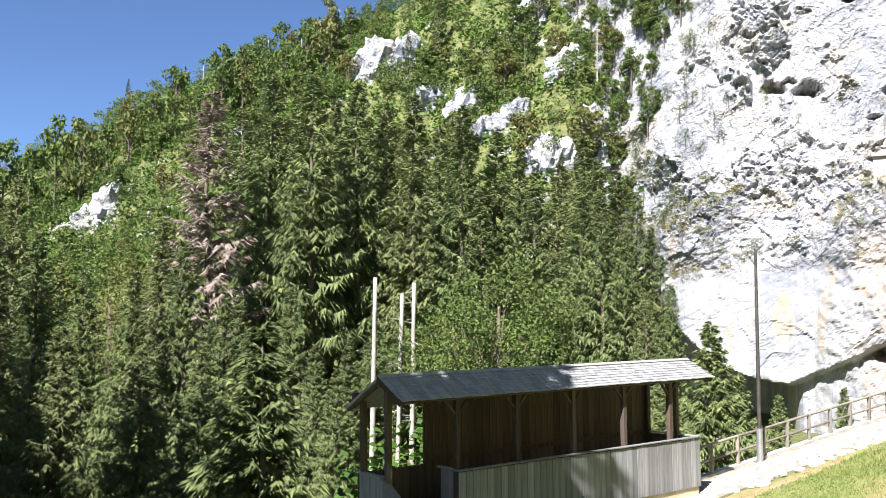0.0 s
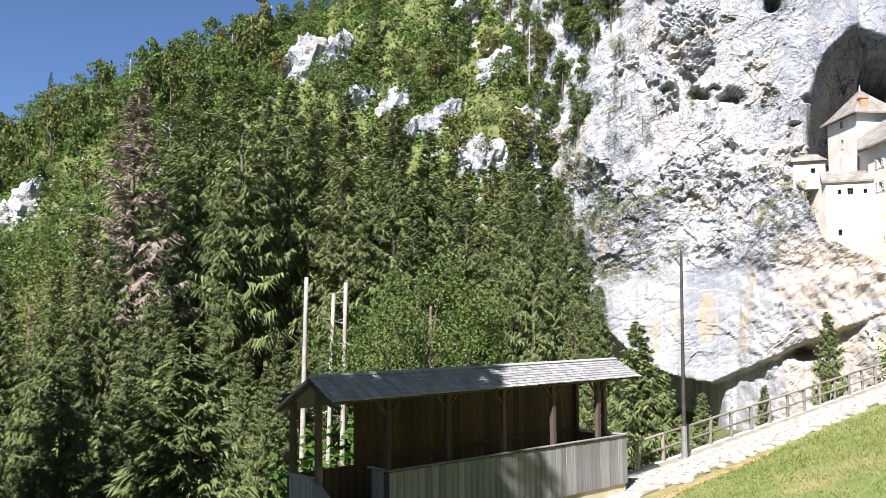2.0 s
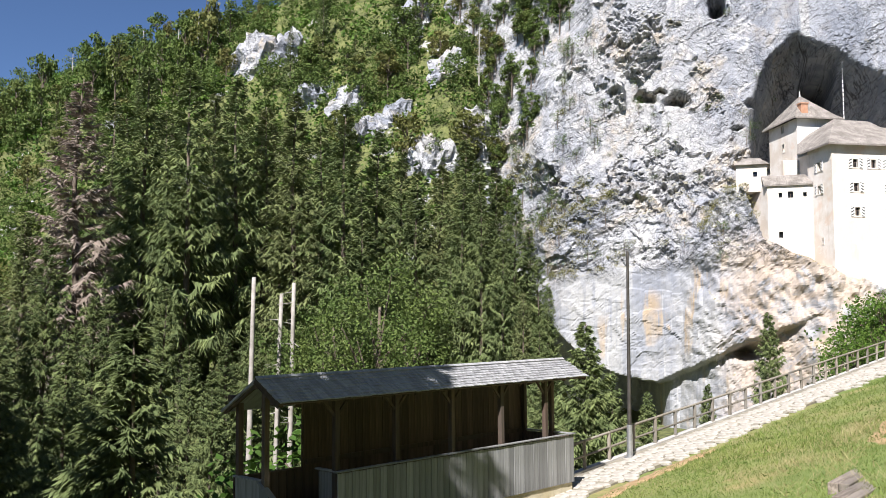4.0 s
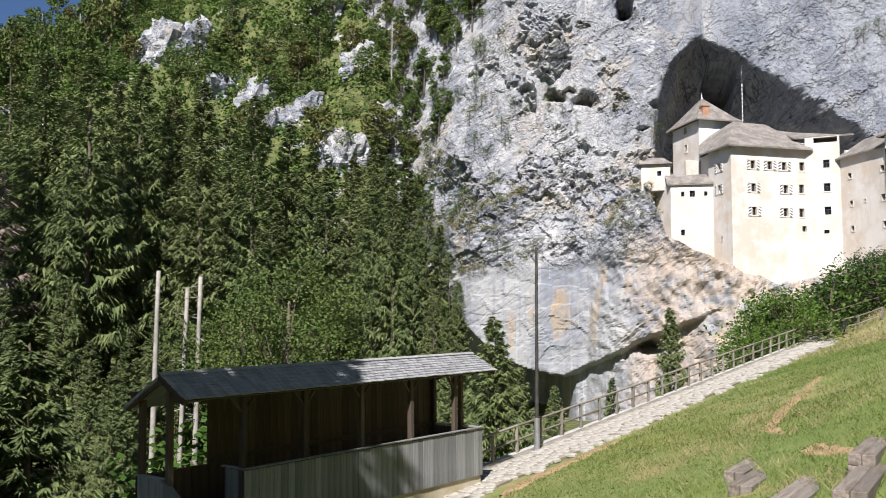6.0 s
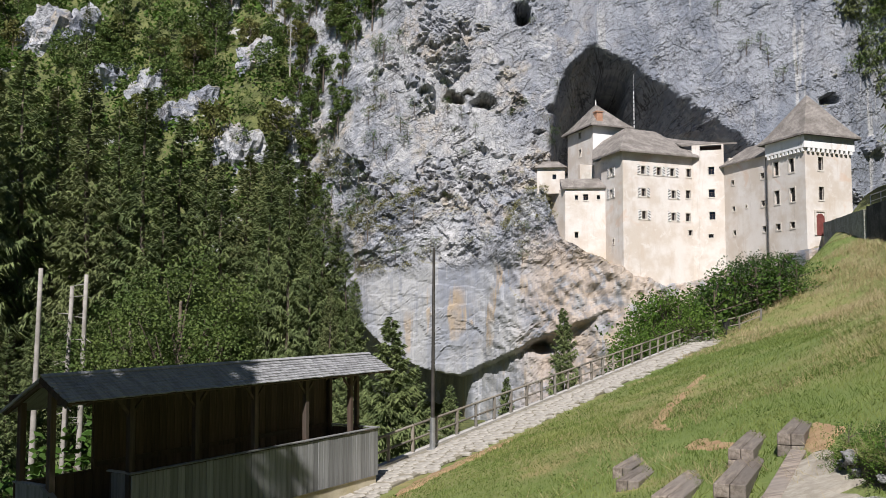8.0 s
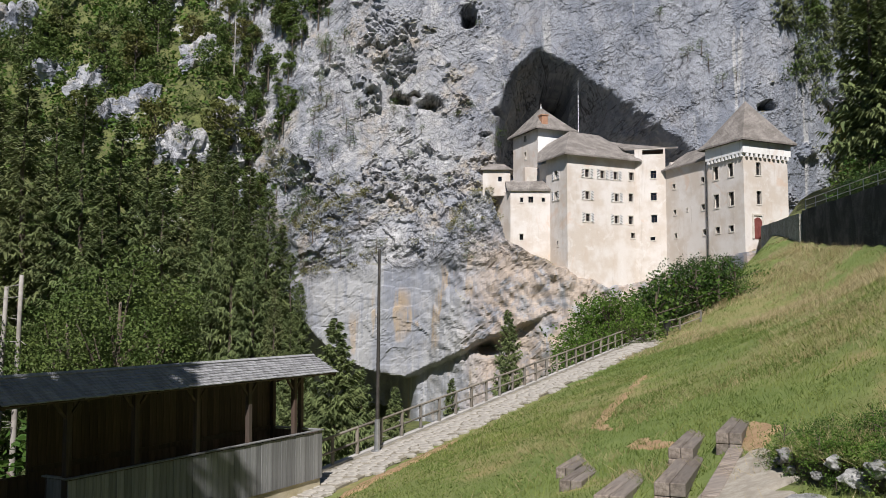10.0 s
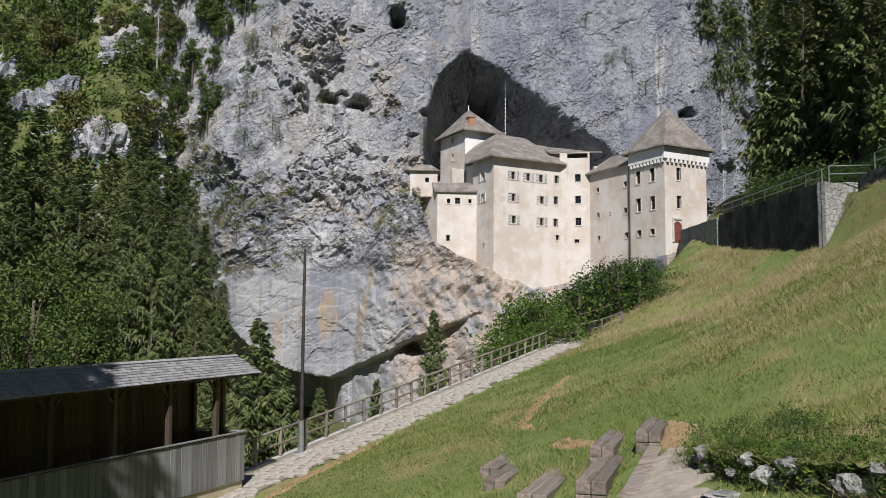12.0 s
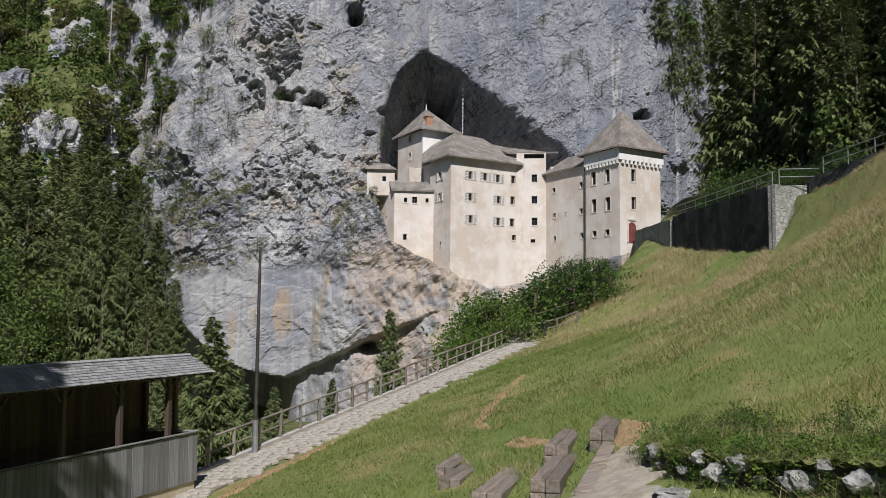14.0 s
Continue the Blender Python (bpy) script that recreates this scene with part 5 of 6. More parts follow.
def board_meshes(name, wide, high, thick, material, n=4):
    out = []
    for i in range(n):
        bm = boxes((0.004, 0, 0, wide - 0.004, thick, high + r7.uniform(-0.012, 0.0)), bevel=0.004)
        me = bpy.data.meshes.new(name)
        bm.to_mesh(me)
        bm.free()
        me.materials.append(material)
        out.append(me)
    return out


front = child("front_panel", boxes_mesh("front_panel", ((-8.9, 0.035, -1.0, 0, 0.07, -0.04),), BROWNBOARD), shelter)
fb = board_meshes("board", 0.212, 1.36, 0.03, GREYBOARD)
for i in range(42):
    child("board", fb[i % 4], front, "", pose(-8.92 + i * 0.2124, r7.uniform(-0.004, 0.006), -1.38))
part("cap", beam((-8.98, 0.03, 0.015), (0.05, 0.03, 0.015), 0.13, 0.035), GREYBOARD, front)
side = child("end_panel", boxes_mesh("end_panel", ((-0.07, 0.08, -1.0, -0.035, 1.85, -0.04),), BROWNBOARD), shelter)
for i in range(8):
    child("board", fb[i % 4], side, "", pose(0.0, 0.1 + i * 0.2124, -1.38, 0, 0, 90))
part("cap", beam((-0.02, 0.0, 0.016), (-0.02, 1.85, 0.016), 0.13, 0.035), GREYBOARD, side)
stub = child("entry_panel", boxes_mesh("entry_panel", ((-8.86, 0.08, -1.0, -8.83, 0.8, -0.04),), BROWNBOARD), shelter)
for i in range(3):
    child("board", fb[i % 4], stub, "", pose(-8.87, 0.74 - i * 0.2124, -1.38, 0, 0, -90))
part("cap", beam((-8.87, 0.0, 0.016), (-8.87, 0.84, 0.016), 0.12, 0.035), GREYBOARD, stub)
# back wall, solid for most of its length, and a low panel at the entry
backwall = child("back_wall", boxes_mesh("back_wall", ((-8.5, 1.9, -1.0, 0, 1.93, 1.62), (-10.4, 1.9, -1.0, -8.5, 1.93, -0.1)), BROWNBOARD), shelter, "dark brown board back wall")
bb = board_meshes("board", 0.235, 2.55, 0.028, BROWNBOARD)
for i in range(36):
    child("board", bb[i % 4], backwall, "", pose(-8.48 + i * 0.235, 1.868, -0.98))
lb = board_meshes("board", 0.235, 0.86, 0.028, BROWNBOARD)
for i in range(8):
    child("board", lb[i % 4], backwall, "", pose(-10.38 + i * 0.235, 1.868, -0.98))
part("rail", beam((-8.4, 1.84, 0.0), (0, 1.84, 0.0), 0.05, 0.12), BROWNBOARD, backwall)
part("floor", boxes((-10.35, 0.1, -1.12, 0, 1.9, -1.0)), GREYBOARD, shelter)
part("bench", boxes((-8.0, 1.45, -0.6, -0.3, 1.83, -0.55)), BROWNBOARD, shelter)
part("socle", boxes((-8.85, 0.05, -2.3, -0.05, 1.95, -1.13), (-10.35, 0.3, -2.6, -8.85, 1.95, -1.13)), SOCLE, shelter, "ochre stained rendered base")
for x in (-1.15, -3.1, -5.05, -7.0, -8.85):
    post = part("post", beam((x, 0.16, -1.0), (x, 0.16, 1.68), 0.13, 0.13), BROWNBOARD, shelter)
    part("brace", beam((x, 0.16, 1.22), (x + 0.36, 0.16, 1.62), 0.06, 0.06), BROWNBOARD, post)
    part("brace", beam((x, 0.16, 1.22), (x - 0.36, 0.16, 1.62), 0.06, 0.06), BROWNBOARD, post)
for x, y in ((-0.08, 1.8), (-10.32, 1.8), (-10.32, 0.78), (-0.08, 0.75)):
    part("post", beam((x, y, -1.0), (x, y, 1.68 if y > 1 else 2.0), 0.13, 0.13), BROWNBOARD, shelter)
for y, z in ((0.16, 1.68), (1.8, 1.68), (0.75, 2.0)):
    part("purlin", beam((-10.6, y, z), (0.62, y, z), 0.12, 0.14), BROWNBOARD, shelter)
SLOPE, REAR = math.atan2(0.47, 0.85), math.atan2(0.77, 1.4)
for i in range(12):
    x = -10.5 + i * 1.0
    part("rafter", beam((x, 0.75, 2.08), (x, -0.08, 1.62), 0.08, 0.1), BROWNBOARD, shelter)
    part("rafter", beam((x, 0.75, 2.08), (x, 2.13, 1.34), 0.08, 0.1), BROWNBOARD, shelter)
# parapet and stair rail at the entry
entry = child("stair_panel", boxes_mesh("stair_panel", ((-10.4, 0.9, -2.2, -10.34, 1.85, -0.1),), GREYBOARD), shelter)
part("cap", beam((-10.37, 0.9, -0.08), (-10.37, 1.9, -0.08), 0.14, 0.04), GREYBOARD, entry)
bm = bmesh.new()
pts = ((0.9, -0.12), (-0.95, -1.3), (-0.95, -2.3), (0.9, -2.2))
vs = [[bm.verts.new((x, y, z)) for y, z in pts] for x in (-10.4, -10.34)]
bm.faces.new(vs[0]), bm.faces.new(vs[1][::-1])
for i in range(4):
    bm.faces.new((vs[0][i], vs[1][i], vs[1][(i + 1) % 4], vs[0][(i + 1) % 4]))
part("stringer_panel", bm, GREYBOARD, entry)
part("handrail", beam((-10.37, 0.95, -0.08), (-10.37, -1.0, -1.32), 0.16, 0.045), GREYBOARD, entry)
for i in range(5):
    part("step", boxes((-10.3, 0.1 - 0.28 * (i + 1), -1.16 - 0.19 * i, -8.95, 0.12 - 0.28 * i, -1.1 - 0.19 * i)), GREYBOARD, entry)
# roof: boarded deck, shingles in courses
rf = child("roof", boxes_mesh("roof_deck", ((0, -0.02, -0.04, 11.1, 0.971, -0.015),), BROWNBOARD), shelter, "grey weathered shingle roof",
           pose(-10.6, -0.1, 1.67, math.degrees(SLOPE), 0, 0))
child("rear_slope", boxes_mesh("roof_deck", ((0, 0, -0.04, 11.1, 1.598, 0.02),), SHINGLE), rf, "",
      rf.matrix_basis.inverted() @ pose(-10.6, 0.755, 2.15, -math.degrees(REAR), 0, 0))
shin = []
for i in range(5):
    bm = boxes((0.003, 0, 0, 0.157, 0.185, 0.026), bevel=0.003)
    me = bpy.data.meshes.new("shingle")
    bm.to_mesh(me)
    bm.free()
    me.materials.append(SHINGLE)
    shin.append(me)
far_shingles = []
for c in range(8):
    for i in range(70):
        x = i * 0.16 - (0.08 if c % 2 else 0.0) + r7.uniform(-0.006, 0.006)
        m = pose(max(x, -0.03), c * 0.118 - 0.05 + r7.uniform(-0.012, 0.012), 0.012 + r7.uniform(0, 0.006), -8.5 + r7.uniform(-1.2, 1.2), r7.uniform(-0.7, 0.7), 0)
        m = m @ Matrix.Translation((0, 0, 0.018))
        if x > 5.2:
            child("shingle", shin[(i * 7 + c) % 5], rf, "", m)
        else:
            far_shingles.append(m)
bm = bmesh.new()
for m in far_shingles:
    n0 = len(bm.verts)
    box(bm, 0.003, 0, 0, 0.157, 0.185, 0.026)
    bm.verts.ensure_lookup_table()
    for v in bm.verts[n0:]:
        v.co = m @ v.co
tagged(part("shingles", bm, SHINGLE, rf), kind="stuff")
part("ridge_cap", boxes((-0.03, 0.90, 0.05, 11.13, 1.0, 0.075)), SHINGLE, rf)
for x in (-0.03, 11.1):
    part("bargeboard", boxes((x, -0.04, -0.10, x + 0.03, 0.98, 0.03)), BROWNBOARD, rf)

# ---- path, kerb and fence ----
def at_sw(s, w, up=0.0):
    x, y = PATH0[0] + s * U[0] + w * W[0], PATH0[1] + s * U[1] + w * W[1]
    return x, y, float(path_z(s)) + 0.06 * max(0, w) + up


def ribbon(name, s0, s1, w0, w1, up, material, step=0.5, thick=0.3):
    n = int((s1 - s0) / step) + 1
    vs, fs = [], []
    for i in range(n):
        s = s0 + (s1 - s0) * i / (n - 1)
        for w, u in ((w0, up), (w1, up), (w1, up - thick), (w0, up - thick)):
            vs.append(at_sw(s, w, u))
    for i in range(n - 1):
        for k in range(4):
            fs.append((4 * i + k, 4 * i + (k + 1) % 4, 4 * i + 4 + (k + 1) % 4, 4 * i + 4 + k))
    return mesh_of(name, vs, [f[::-1] for f in fs], material)


footpath = tagged(new("path", ribbon("path", -6.5, 36.0, -0.2, 1.55, 0.10, MORTAR)), "rough stone-paved footpath climbing beside a wooden fence", "path", kind="structure")
tagged(new("kerb", ribbon("kerb", -1.5, 36.0, -0.44, -0.2, 0.17, CURB)), "low pale concrete kerb along the footpath", "kerb", kind="structure")
HEAD = math.degrees(math.atan2(U[1], U[0]))
RISE = math.degrees(math.atan(0.113))
stones = []
for i in range(8):
    q = random.Random(40 + i)
    n = q.randint(5, 7)
    ring = [(math.cos(2 * math.pi * k / n + q.uniform(-0.2, 0.2)) * q.uniform(0.85, 1.1), math.sin(2 * math.pi * k / n + q.uniform(-0.2, 0.2)) * q.uniform(0.85, 1.1)) for k in range(n)]
    vs = [(x * 0.5, y * 0.5, -0.06) for x, y in ring] + [(x * 0.5, y * 0.5, 0.015) for x, y in ring] + [(x * 0.43, y * 0.43, 0.03 + q.uniform(-0.008, 0.008)) for x, y in ring]
    fs = [(j * n + k, j * n + (k + 1) % n, (j + 1) * n + (k + 1) % n, (j + 1) * n + k) for j in range(2) for k in range(n)] + [tuple(range(2 * n, 3 * n))]
    stones.append(mesh_of("paving_stone", vs, fs, STONE))
placed = []
s = -6.3
while s < 35.7:
    w = -0.05 + r7.uniform(-0.08, 0.1)
    long = r7.uniform(0.26, 0.4)
    while w < 1.42 + r7.uniform(-0.2, 0.2):
        wide = r7.uniform(0.34, 0.62)
        placed.append((s + r7.uniform(-0.05, 0.05), w + wide / 2, long * r7.uniform(0.98, 1.16), wide * 1.08))
        w += wide
    s += long
rest = []
for k, (s, w, ln, wd) in enumerate(placed):
    m = Matrix.Translation(at_sw(s, w, 0.105 + r7.uniform(-0.008, 0.012))) @ pose(0, 0, 0, 0, 0, HEAD + r7.uniform(-8, 8)) @ pose(0, 0, 0, r7.uniform(-1.5, 1.5) - 3.4, -RISE, 0) @ Matrix.Diagonal((ln, wd, 1, 1))
    if k < 300:
        child("paving_stone", stones[k % 8], footpath, "", m)
    else:
        me = stones[k % 8]
        rest.append((me, m))
vs, fs = [], []
for me, m in rest:
    o = len(vs)
    vs += [tuple(m @ v.co) for v in me.vertices]
    fs += [tuple(o + i for i in p.vertices) for p in me.polygons]
tagged(child("paving_stones", mesh_of("paving_stones", vs, fs, STONE), footpath), kind="stuff")


def make_fence(label, feet, height=0.92, wood=None, thick=0.11):
    """Posts at the feet, a round top rail and a middle rail between each two."""
    wood = wood or FENCEWOOD
    fence = thing("fence", label, "fence")
    rr = random.Random(len(feet))
    tops = []
    for f in feet:
        lean = rr.uniform(-0.02, 0.02)
        tops.append((f[0] + lean, f[1] + rr.uniform(-0.02, 0.02), f[2] + height))
        part("post", beam((f[0], f[1], f[2] - 0.25), tops[-1], thick, thick, 0.012), wood, fence)
    for a, b, fa, fb_ in zip(tops, tops[1:], feet, feet[1:]):
        part("top_rail", beam((a[0], a[1], a[2] - 0.01), (b[0], b[1], b[2] - 0.01), 0.095, 0.09, sides=8), wood, fence)
        part("middle_rail", beam((fa[0], fa[1], fa[2] + height * 0.48), (fb_[0], fb_[1], fb_[2] + height * 0.48), 0.08, 0.075, sides=8), wood, fence)
    return fence


make_fence("weathered grey wooden post and rail fence along the footpath", [at_sw(n * 1.43, -0.3, 0.14) for n in range(-1, 25)])
make_fence("short wooden rail fence across the end of the footpath", [at_sw(34.4, -0.5, 0.14), at_sw(35.2, 0.8, 0.2), at_sw(36.0, 2.3, 0.4), at_sw(36.4, 3.6, 0.8)])

lamp = thing("lamp_post", "tall thin dark steel pole beside the fence", "pole")
x, y, z = at_sw(2.15, 0.02, 0.1)
part("pole", beam((x, y, z), (x, y, 2.95), 0.15, 0.09, sides=12), POLE, lamp)
part("sleeve", beam((x, y, z), (x, y, z + 1.1), 0.21, 0.19, sides=12), STEEL, lamp)
part("base_plate", boxes((x - 0.16, y - 0.16, z - 0.05, x + 0.16, y + 0.16, z + 0.04)), STEEL, lamp)

# ---- retaining wall of the castle road ----
def stone_wall(name, label, pts, thick=0.6, material=None):
    """pts: x, y, bottom, top."""
    vs, fs = [], []
    rr = random.Random(len(pts))
    path = []
    for (a, b) in zip(pts, pts[1:]):
        n = max(2, int(math.dist(a[:2], b[:2]) / 0.8))
        path += [tuple(p + (q - p) * i / n for p, q in zip(a, b)) for i in range(n)]
    path.append(pts[-1])
    for i, (x, y, b, t) in enumerate(path):
        j = min(i, len(path) - 2)
        d = Vector((path[j + 1][0] - path[j][0], path[j + 1][1] - path[j][1])).normalized()
        nx, ny = -d.y * thick, d.x * thick
        t += rr.uniform(-0.05, 0.06)
        vs += [(x, y, b), (x + rr.uniform(-0.03, 0.03), y, t), (x + nx, y + ny, t), (x + nx, y + ny, b)]
    for i in range(len(path) - 1):
        for k in range(4):
            fs.append((4 * i + k, 4 * i + (k + 1) % 4, 4 * i + 4 + (k + 1) % 4, 4 * i + 4 + k))
    fs += [(0, 1, 2, 3), tuple(len(vs) - 4 + k for k in (3, 2, 1, 0))]
    me = mesh_of(name, vs, fs, material or MASONRY)
    return tagged(new(name, me), label, "wall", kind="structure")


# the long faces carry their shade in the dark masonry colour
stone_wall("retaining_wall", "stone retaining wall under the castle road, its shade put into the dark colour", [(57.3, 55.9, 4.5, 10.5), (47.0, 37.3, 4.0, 9.7)])
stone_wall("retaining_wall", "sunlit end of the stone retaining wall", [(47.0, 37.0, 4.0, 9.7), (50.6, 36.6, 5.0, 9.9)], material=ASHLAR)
stone_wall("retaining_wall", "stone retaining wall higher up the road, its shade put into the dark colour", [(49.6, 36.4, 5.0, 10.3), (46.2, 28.0, 5.0, 10.7), (44.5, 22.0, 5.0, 11.0)])
stone_wall("parapet_wall", "low rubble stone parapet leading to the castle gate", [(74.2, 78.4, 7.0, 12.4), (67.5, 71.4, 6.5, 11.4), (57.3, 56.2, 5.5, 10.3)], material=RUBBLE)


def make_railing(label, pts, gap=2.6, height=1.0):
    rail = thing("railing", label, "railing")
    for a, b in zip(pts, pts[1:]):
        a, b = Vector(a), Vector(b)
        n = max(1, round((b - a).length / gap))
        for i in range(n + 1):
            p = a.lerp(b, i / n)
            part("post", beam(p, p + Vector((0, 0, height)), 0.07, 0.07, sides=8), STEEL, rail)
        for h in (height, height * 0.5):
            part("rail", beam(a + Vector((0, 0, h)), b + Vector((0, 0, h)), 0.06, 0.06, sides=8), STEEL, rail)
    return rail


make_railing("grey steel railing on top of the retaining wall", [(57.5, 55.6, 10.4), (47.3, 37.4, 9.6)])
make_railing("grey steel railing beside the road steps", [(47.2, 36.8, 9.7), (50.4, 35.6, 9.9)])
make_railing("grey steel railing along the upper road", [(48.6, 34.6, 10.3), (46.5, 28.0, 10.6), (44.8, 22.0, 11.0)], 2.2)

# ---- benches on the meadow ----
def make_bench(label, x, y, z, heading, length, wide, high, rows=2, sag=0.0):
    """A bench of squared beams laid side by side in two layers."""
    bench = thing("bench", label, "bench", pose(x, y, z, 0, sag, heading), "beam benches on the meadow")
    q = random.Random(int(x * 100))
    w, h = wide / 2, high / rows
    for i in range(2):
        for j in range(rows):
            o = q.uniform(-0.03, 0.03)
            part("beam", beam((o, -w * (i + 0.5), h * (j + 0.5)), (length + o, -w * (i + 0.5), h * (j + 0.5)), w - 0.008, h - 0.006, 0.012), BEAM, bench)
    for t in (0.15, 0.85):
        part("sleeper", boxes((length * t - 0.12, -wide + 0.03, -0.5, length * t + 0.12, -0.03, -0.004), bevel=0.01), BEAM, bench)
    return bench


for x, y, z, heading, ln, w, h, rows in ((10.9, 12.79, -2.12, 44, 3.4, 0.45, 0.41, 2), (10.26, 13.31, -2.40, 45, 3.4, 0.44, 0.39, 2), (8.37, 11.22, -2.61, 45, 3.5, 0.47, 0.42, 2),
                                         (9.69, 16.28, -3.0, 46, 3.5, 0.40, 0.27, 1), (8.95, 14.92, -3.0, 45, 3.4, 0.44, 0.26, 1), (8.0, 12.3, -2.86, 44, 3.0, 0.5, 0.33, 1)):
    make_bench("weathered grey-brown bench of stacked timber beams on the grass", x, y, z, heading, ln, w, h, rows)
plank = thing("plank", "worn grey timber plank edging the gravel", "plank")
part("board", beam((8.7, 10.36, ground_at(8.7, 10.36) + 0.05), (10.9, 12.27, ground_at(10.9, 12.27) + 0.05), 0.25, 0.12, 0.012), BEAM, plank)


# ---- worn ground ----
def patch(name, label, pts, half, material, up=0.03, seed=0):
    """A ragged strip laid over the ground along a line."""
    q = random.Random(seed)
    vs, fs = [], []
    dense = []
    for a, b in zip(pts, pts[1:]):
        n = max(2, int(math.dist(a, b) / 0.25))
        dense += [(a[0] + (b[0] - a[0]) * i / n, a[1] + (b[1] - a[1]) * i / n) for i in range(n)]
    dense.append(pts[-1])
    cols = 7
    for i, (x, y) in enumerate(dense):
        j = min(i, len(dense) - 2)
        dx, dy = dense[j + 1][0] - dense[j][0], dense[j + 1][1] - dense[j][1]
        ln = math.hypot(dx, dy) or 1
        end = math.sin(math.pi * min(1, (i + 0.6) / 5) / 2) * math.sin(math.pi * min(1, (len(dense) - i - 0.4) / 5) / 2)
        l, r = half * end * q.uniform(0.6, 1.25), half * end * q.uniform(0.6, 1.25)
        for k in range(cols):
            t = -l + (l + r) * k / (cols - 1)
            px, py = x - dy / ln * t, y + dx / ln * t
            vs.append((px, py, ground_at(px, py) + (up if 0 < k < cols - 1 else -0.12)))
    for i in range(len(dense) - 1):
        for k in range(cols - 1):
            o = i * cols + k
            fs.append((o, o + 1, o + cols + 1, o + cols))
    return tagged(new(name, mesh_of(name, vs, [f[::-1] for f in fs], material, True)), label, "ground", kind="structure")


patch("gravel_patch", "pale trodden gravel beside the benches", [(7.4, 8.4), (8.7, 9.8), (9.9, 10.9), (10.9, 11.8)], 0.85, GRAVEL, 0.06, 1)
patch("dirt_track", "reddish worn earth track across the grass", [(21.5, 29.2), (19.8, 27.4), (16.15, 23.55), (13.7, 20.8), (13.2, 19.4)], 0.26, EARTH, 0.02, 2)
patch("dirt_track", "worn dry earth in the grass before the benches", [(12.6, 19.0), (12.2, 17.6), (11.9, 16.3), (11.7, 15.0)], 0.42, EARTH, 0.012, 3)
patch("dirt_track", "bare earth beside the gravel", [(11.0, 11.9), (12.0, 12.9), (12.7, 13.8)], 0.42, EARTH, 0.04, 5)
patch("dirt_track", "bare sandy earth along the edge of the footpath", [(7.3, 23.6), (8.9, 25.2), (10.6, 26.6), (12.9, 28.3)], 0.4, EARTH, 0.05, 4)


# ---- rocky bank beside the gravel ----
def make_rock_lump(label, x, y, z, size, seed, flat=0.7):
    bm = bmesh.new()
    bmesh.ops.create_icosphere(bm, subdivisions=3, radius=size)
    o = Vector((seed * 3.1, seed * 1.7, 0))
    for v in bm.verts:
        d = v.co.normalized()
        n = noise.noise(d * 1.3 + o) * 0.5 + noise.noise(d * 3.1 + o) * 0.28 + noise.noise(d * 7 + o) * 0.12
        v.co = v.co * (1 + n)
        v.co.z *= flat
    me = bpy.data.meshes.new("rock")
    bm.to_mesh(me)
    bm.free()
    me.materials.append(PALEROCK)
    ob = tagged(new("rock", me), label, "rock", "limestone rocks in the bank")
    ob.matrix_basis = pose(x, y, z, 0, 0, seed * 47)
    return ob


BANK = [Vector(p) for p in ((10.7, 11.2), (10.1, 10.4), (9.7, 9.7), (9.4, 9.0), (9.2, 8.3), (9.0, 7.6), (8.85, 6.9), (8.7, 6.1), (8.5, 5.4), (8.2, 4.6))]
LIP = ((-0.06, -0.1), (0.02, 0.1), (0.0, 0.4), (0.05, 0.72), (-0.06, 1.0), (0.16, 1.1), (0.55, 1.0), (1.05, 0.45), (1.4, -0.25))


def on_bank(f, out):
    """Point of the bank's foot at f of its length, moved into the slope."""
    j = min(8, int(f * 9))
    p = BANK[j].lerp(BANK[j + 1], f * 9 - j)
    d = (BANK[j + 1] - BANK[j]).normalized()
    return p.x - d.y * out, p.y + d.x * out


def bank_height(f):
    return 0.36 * min(1, f * 6, (1 - f) * 12 + 0.05)


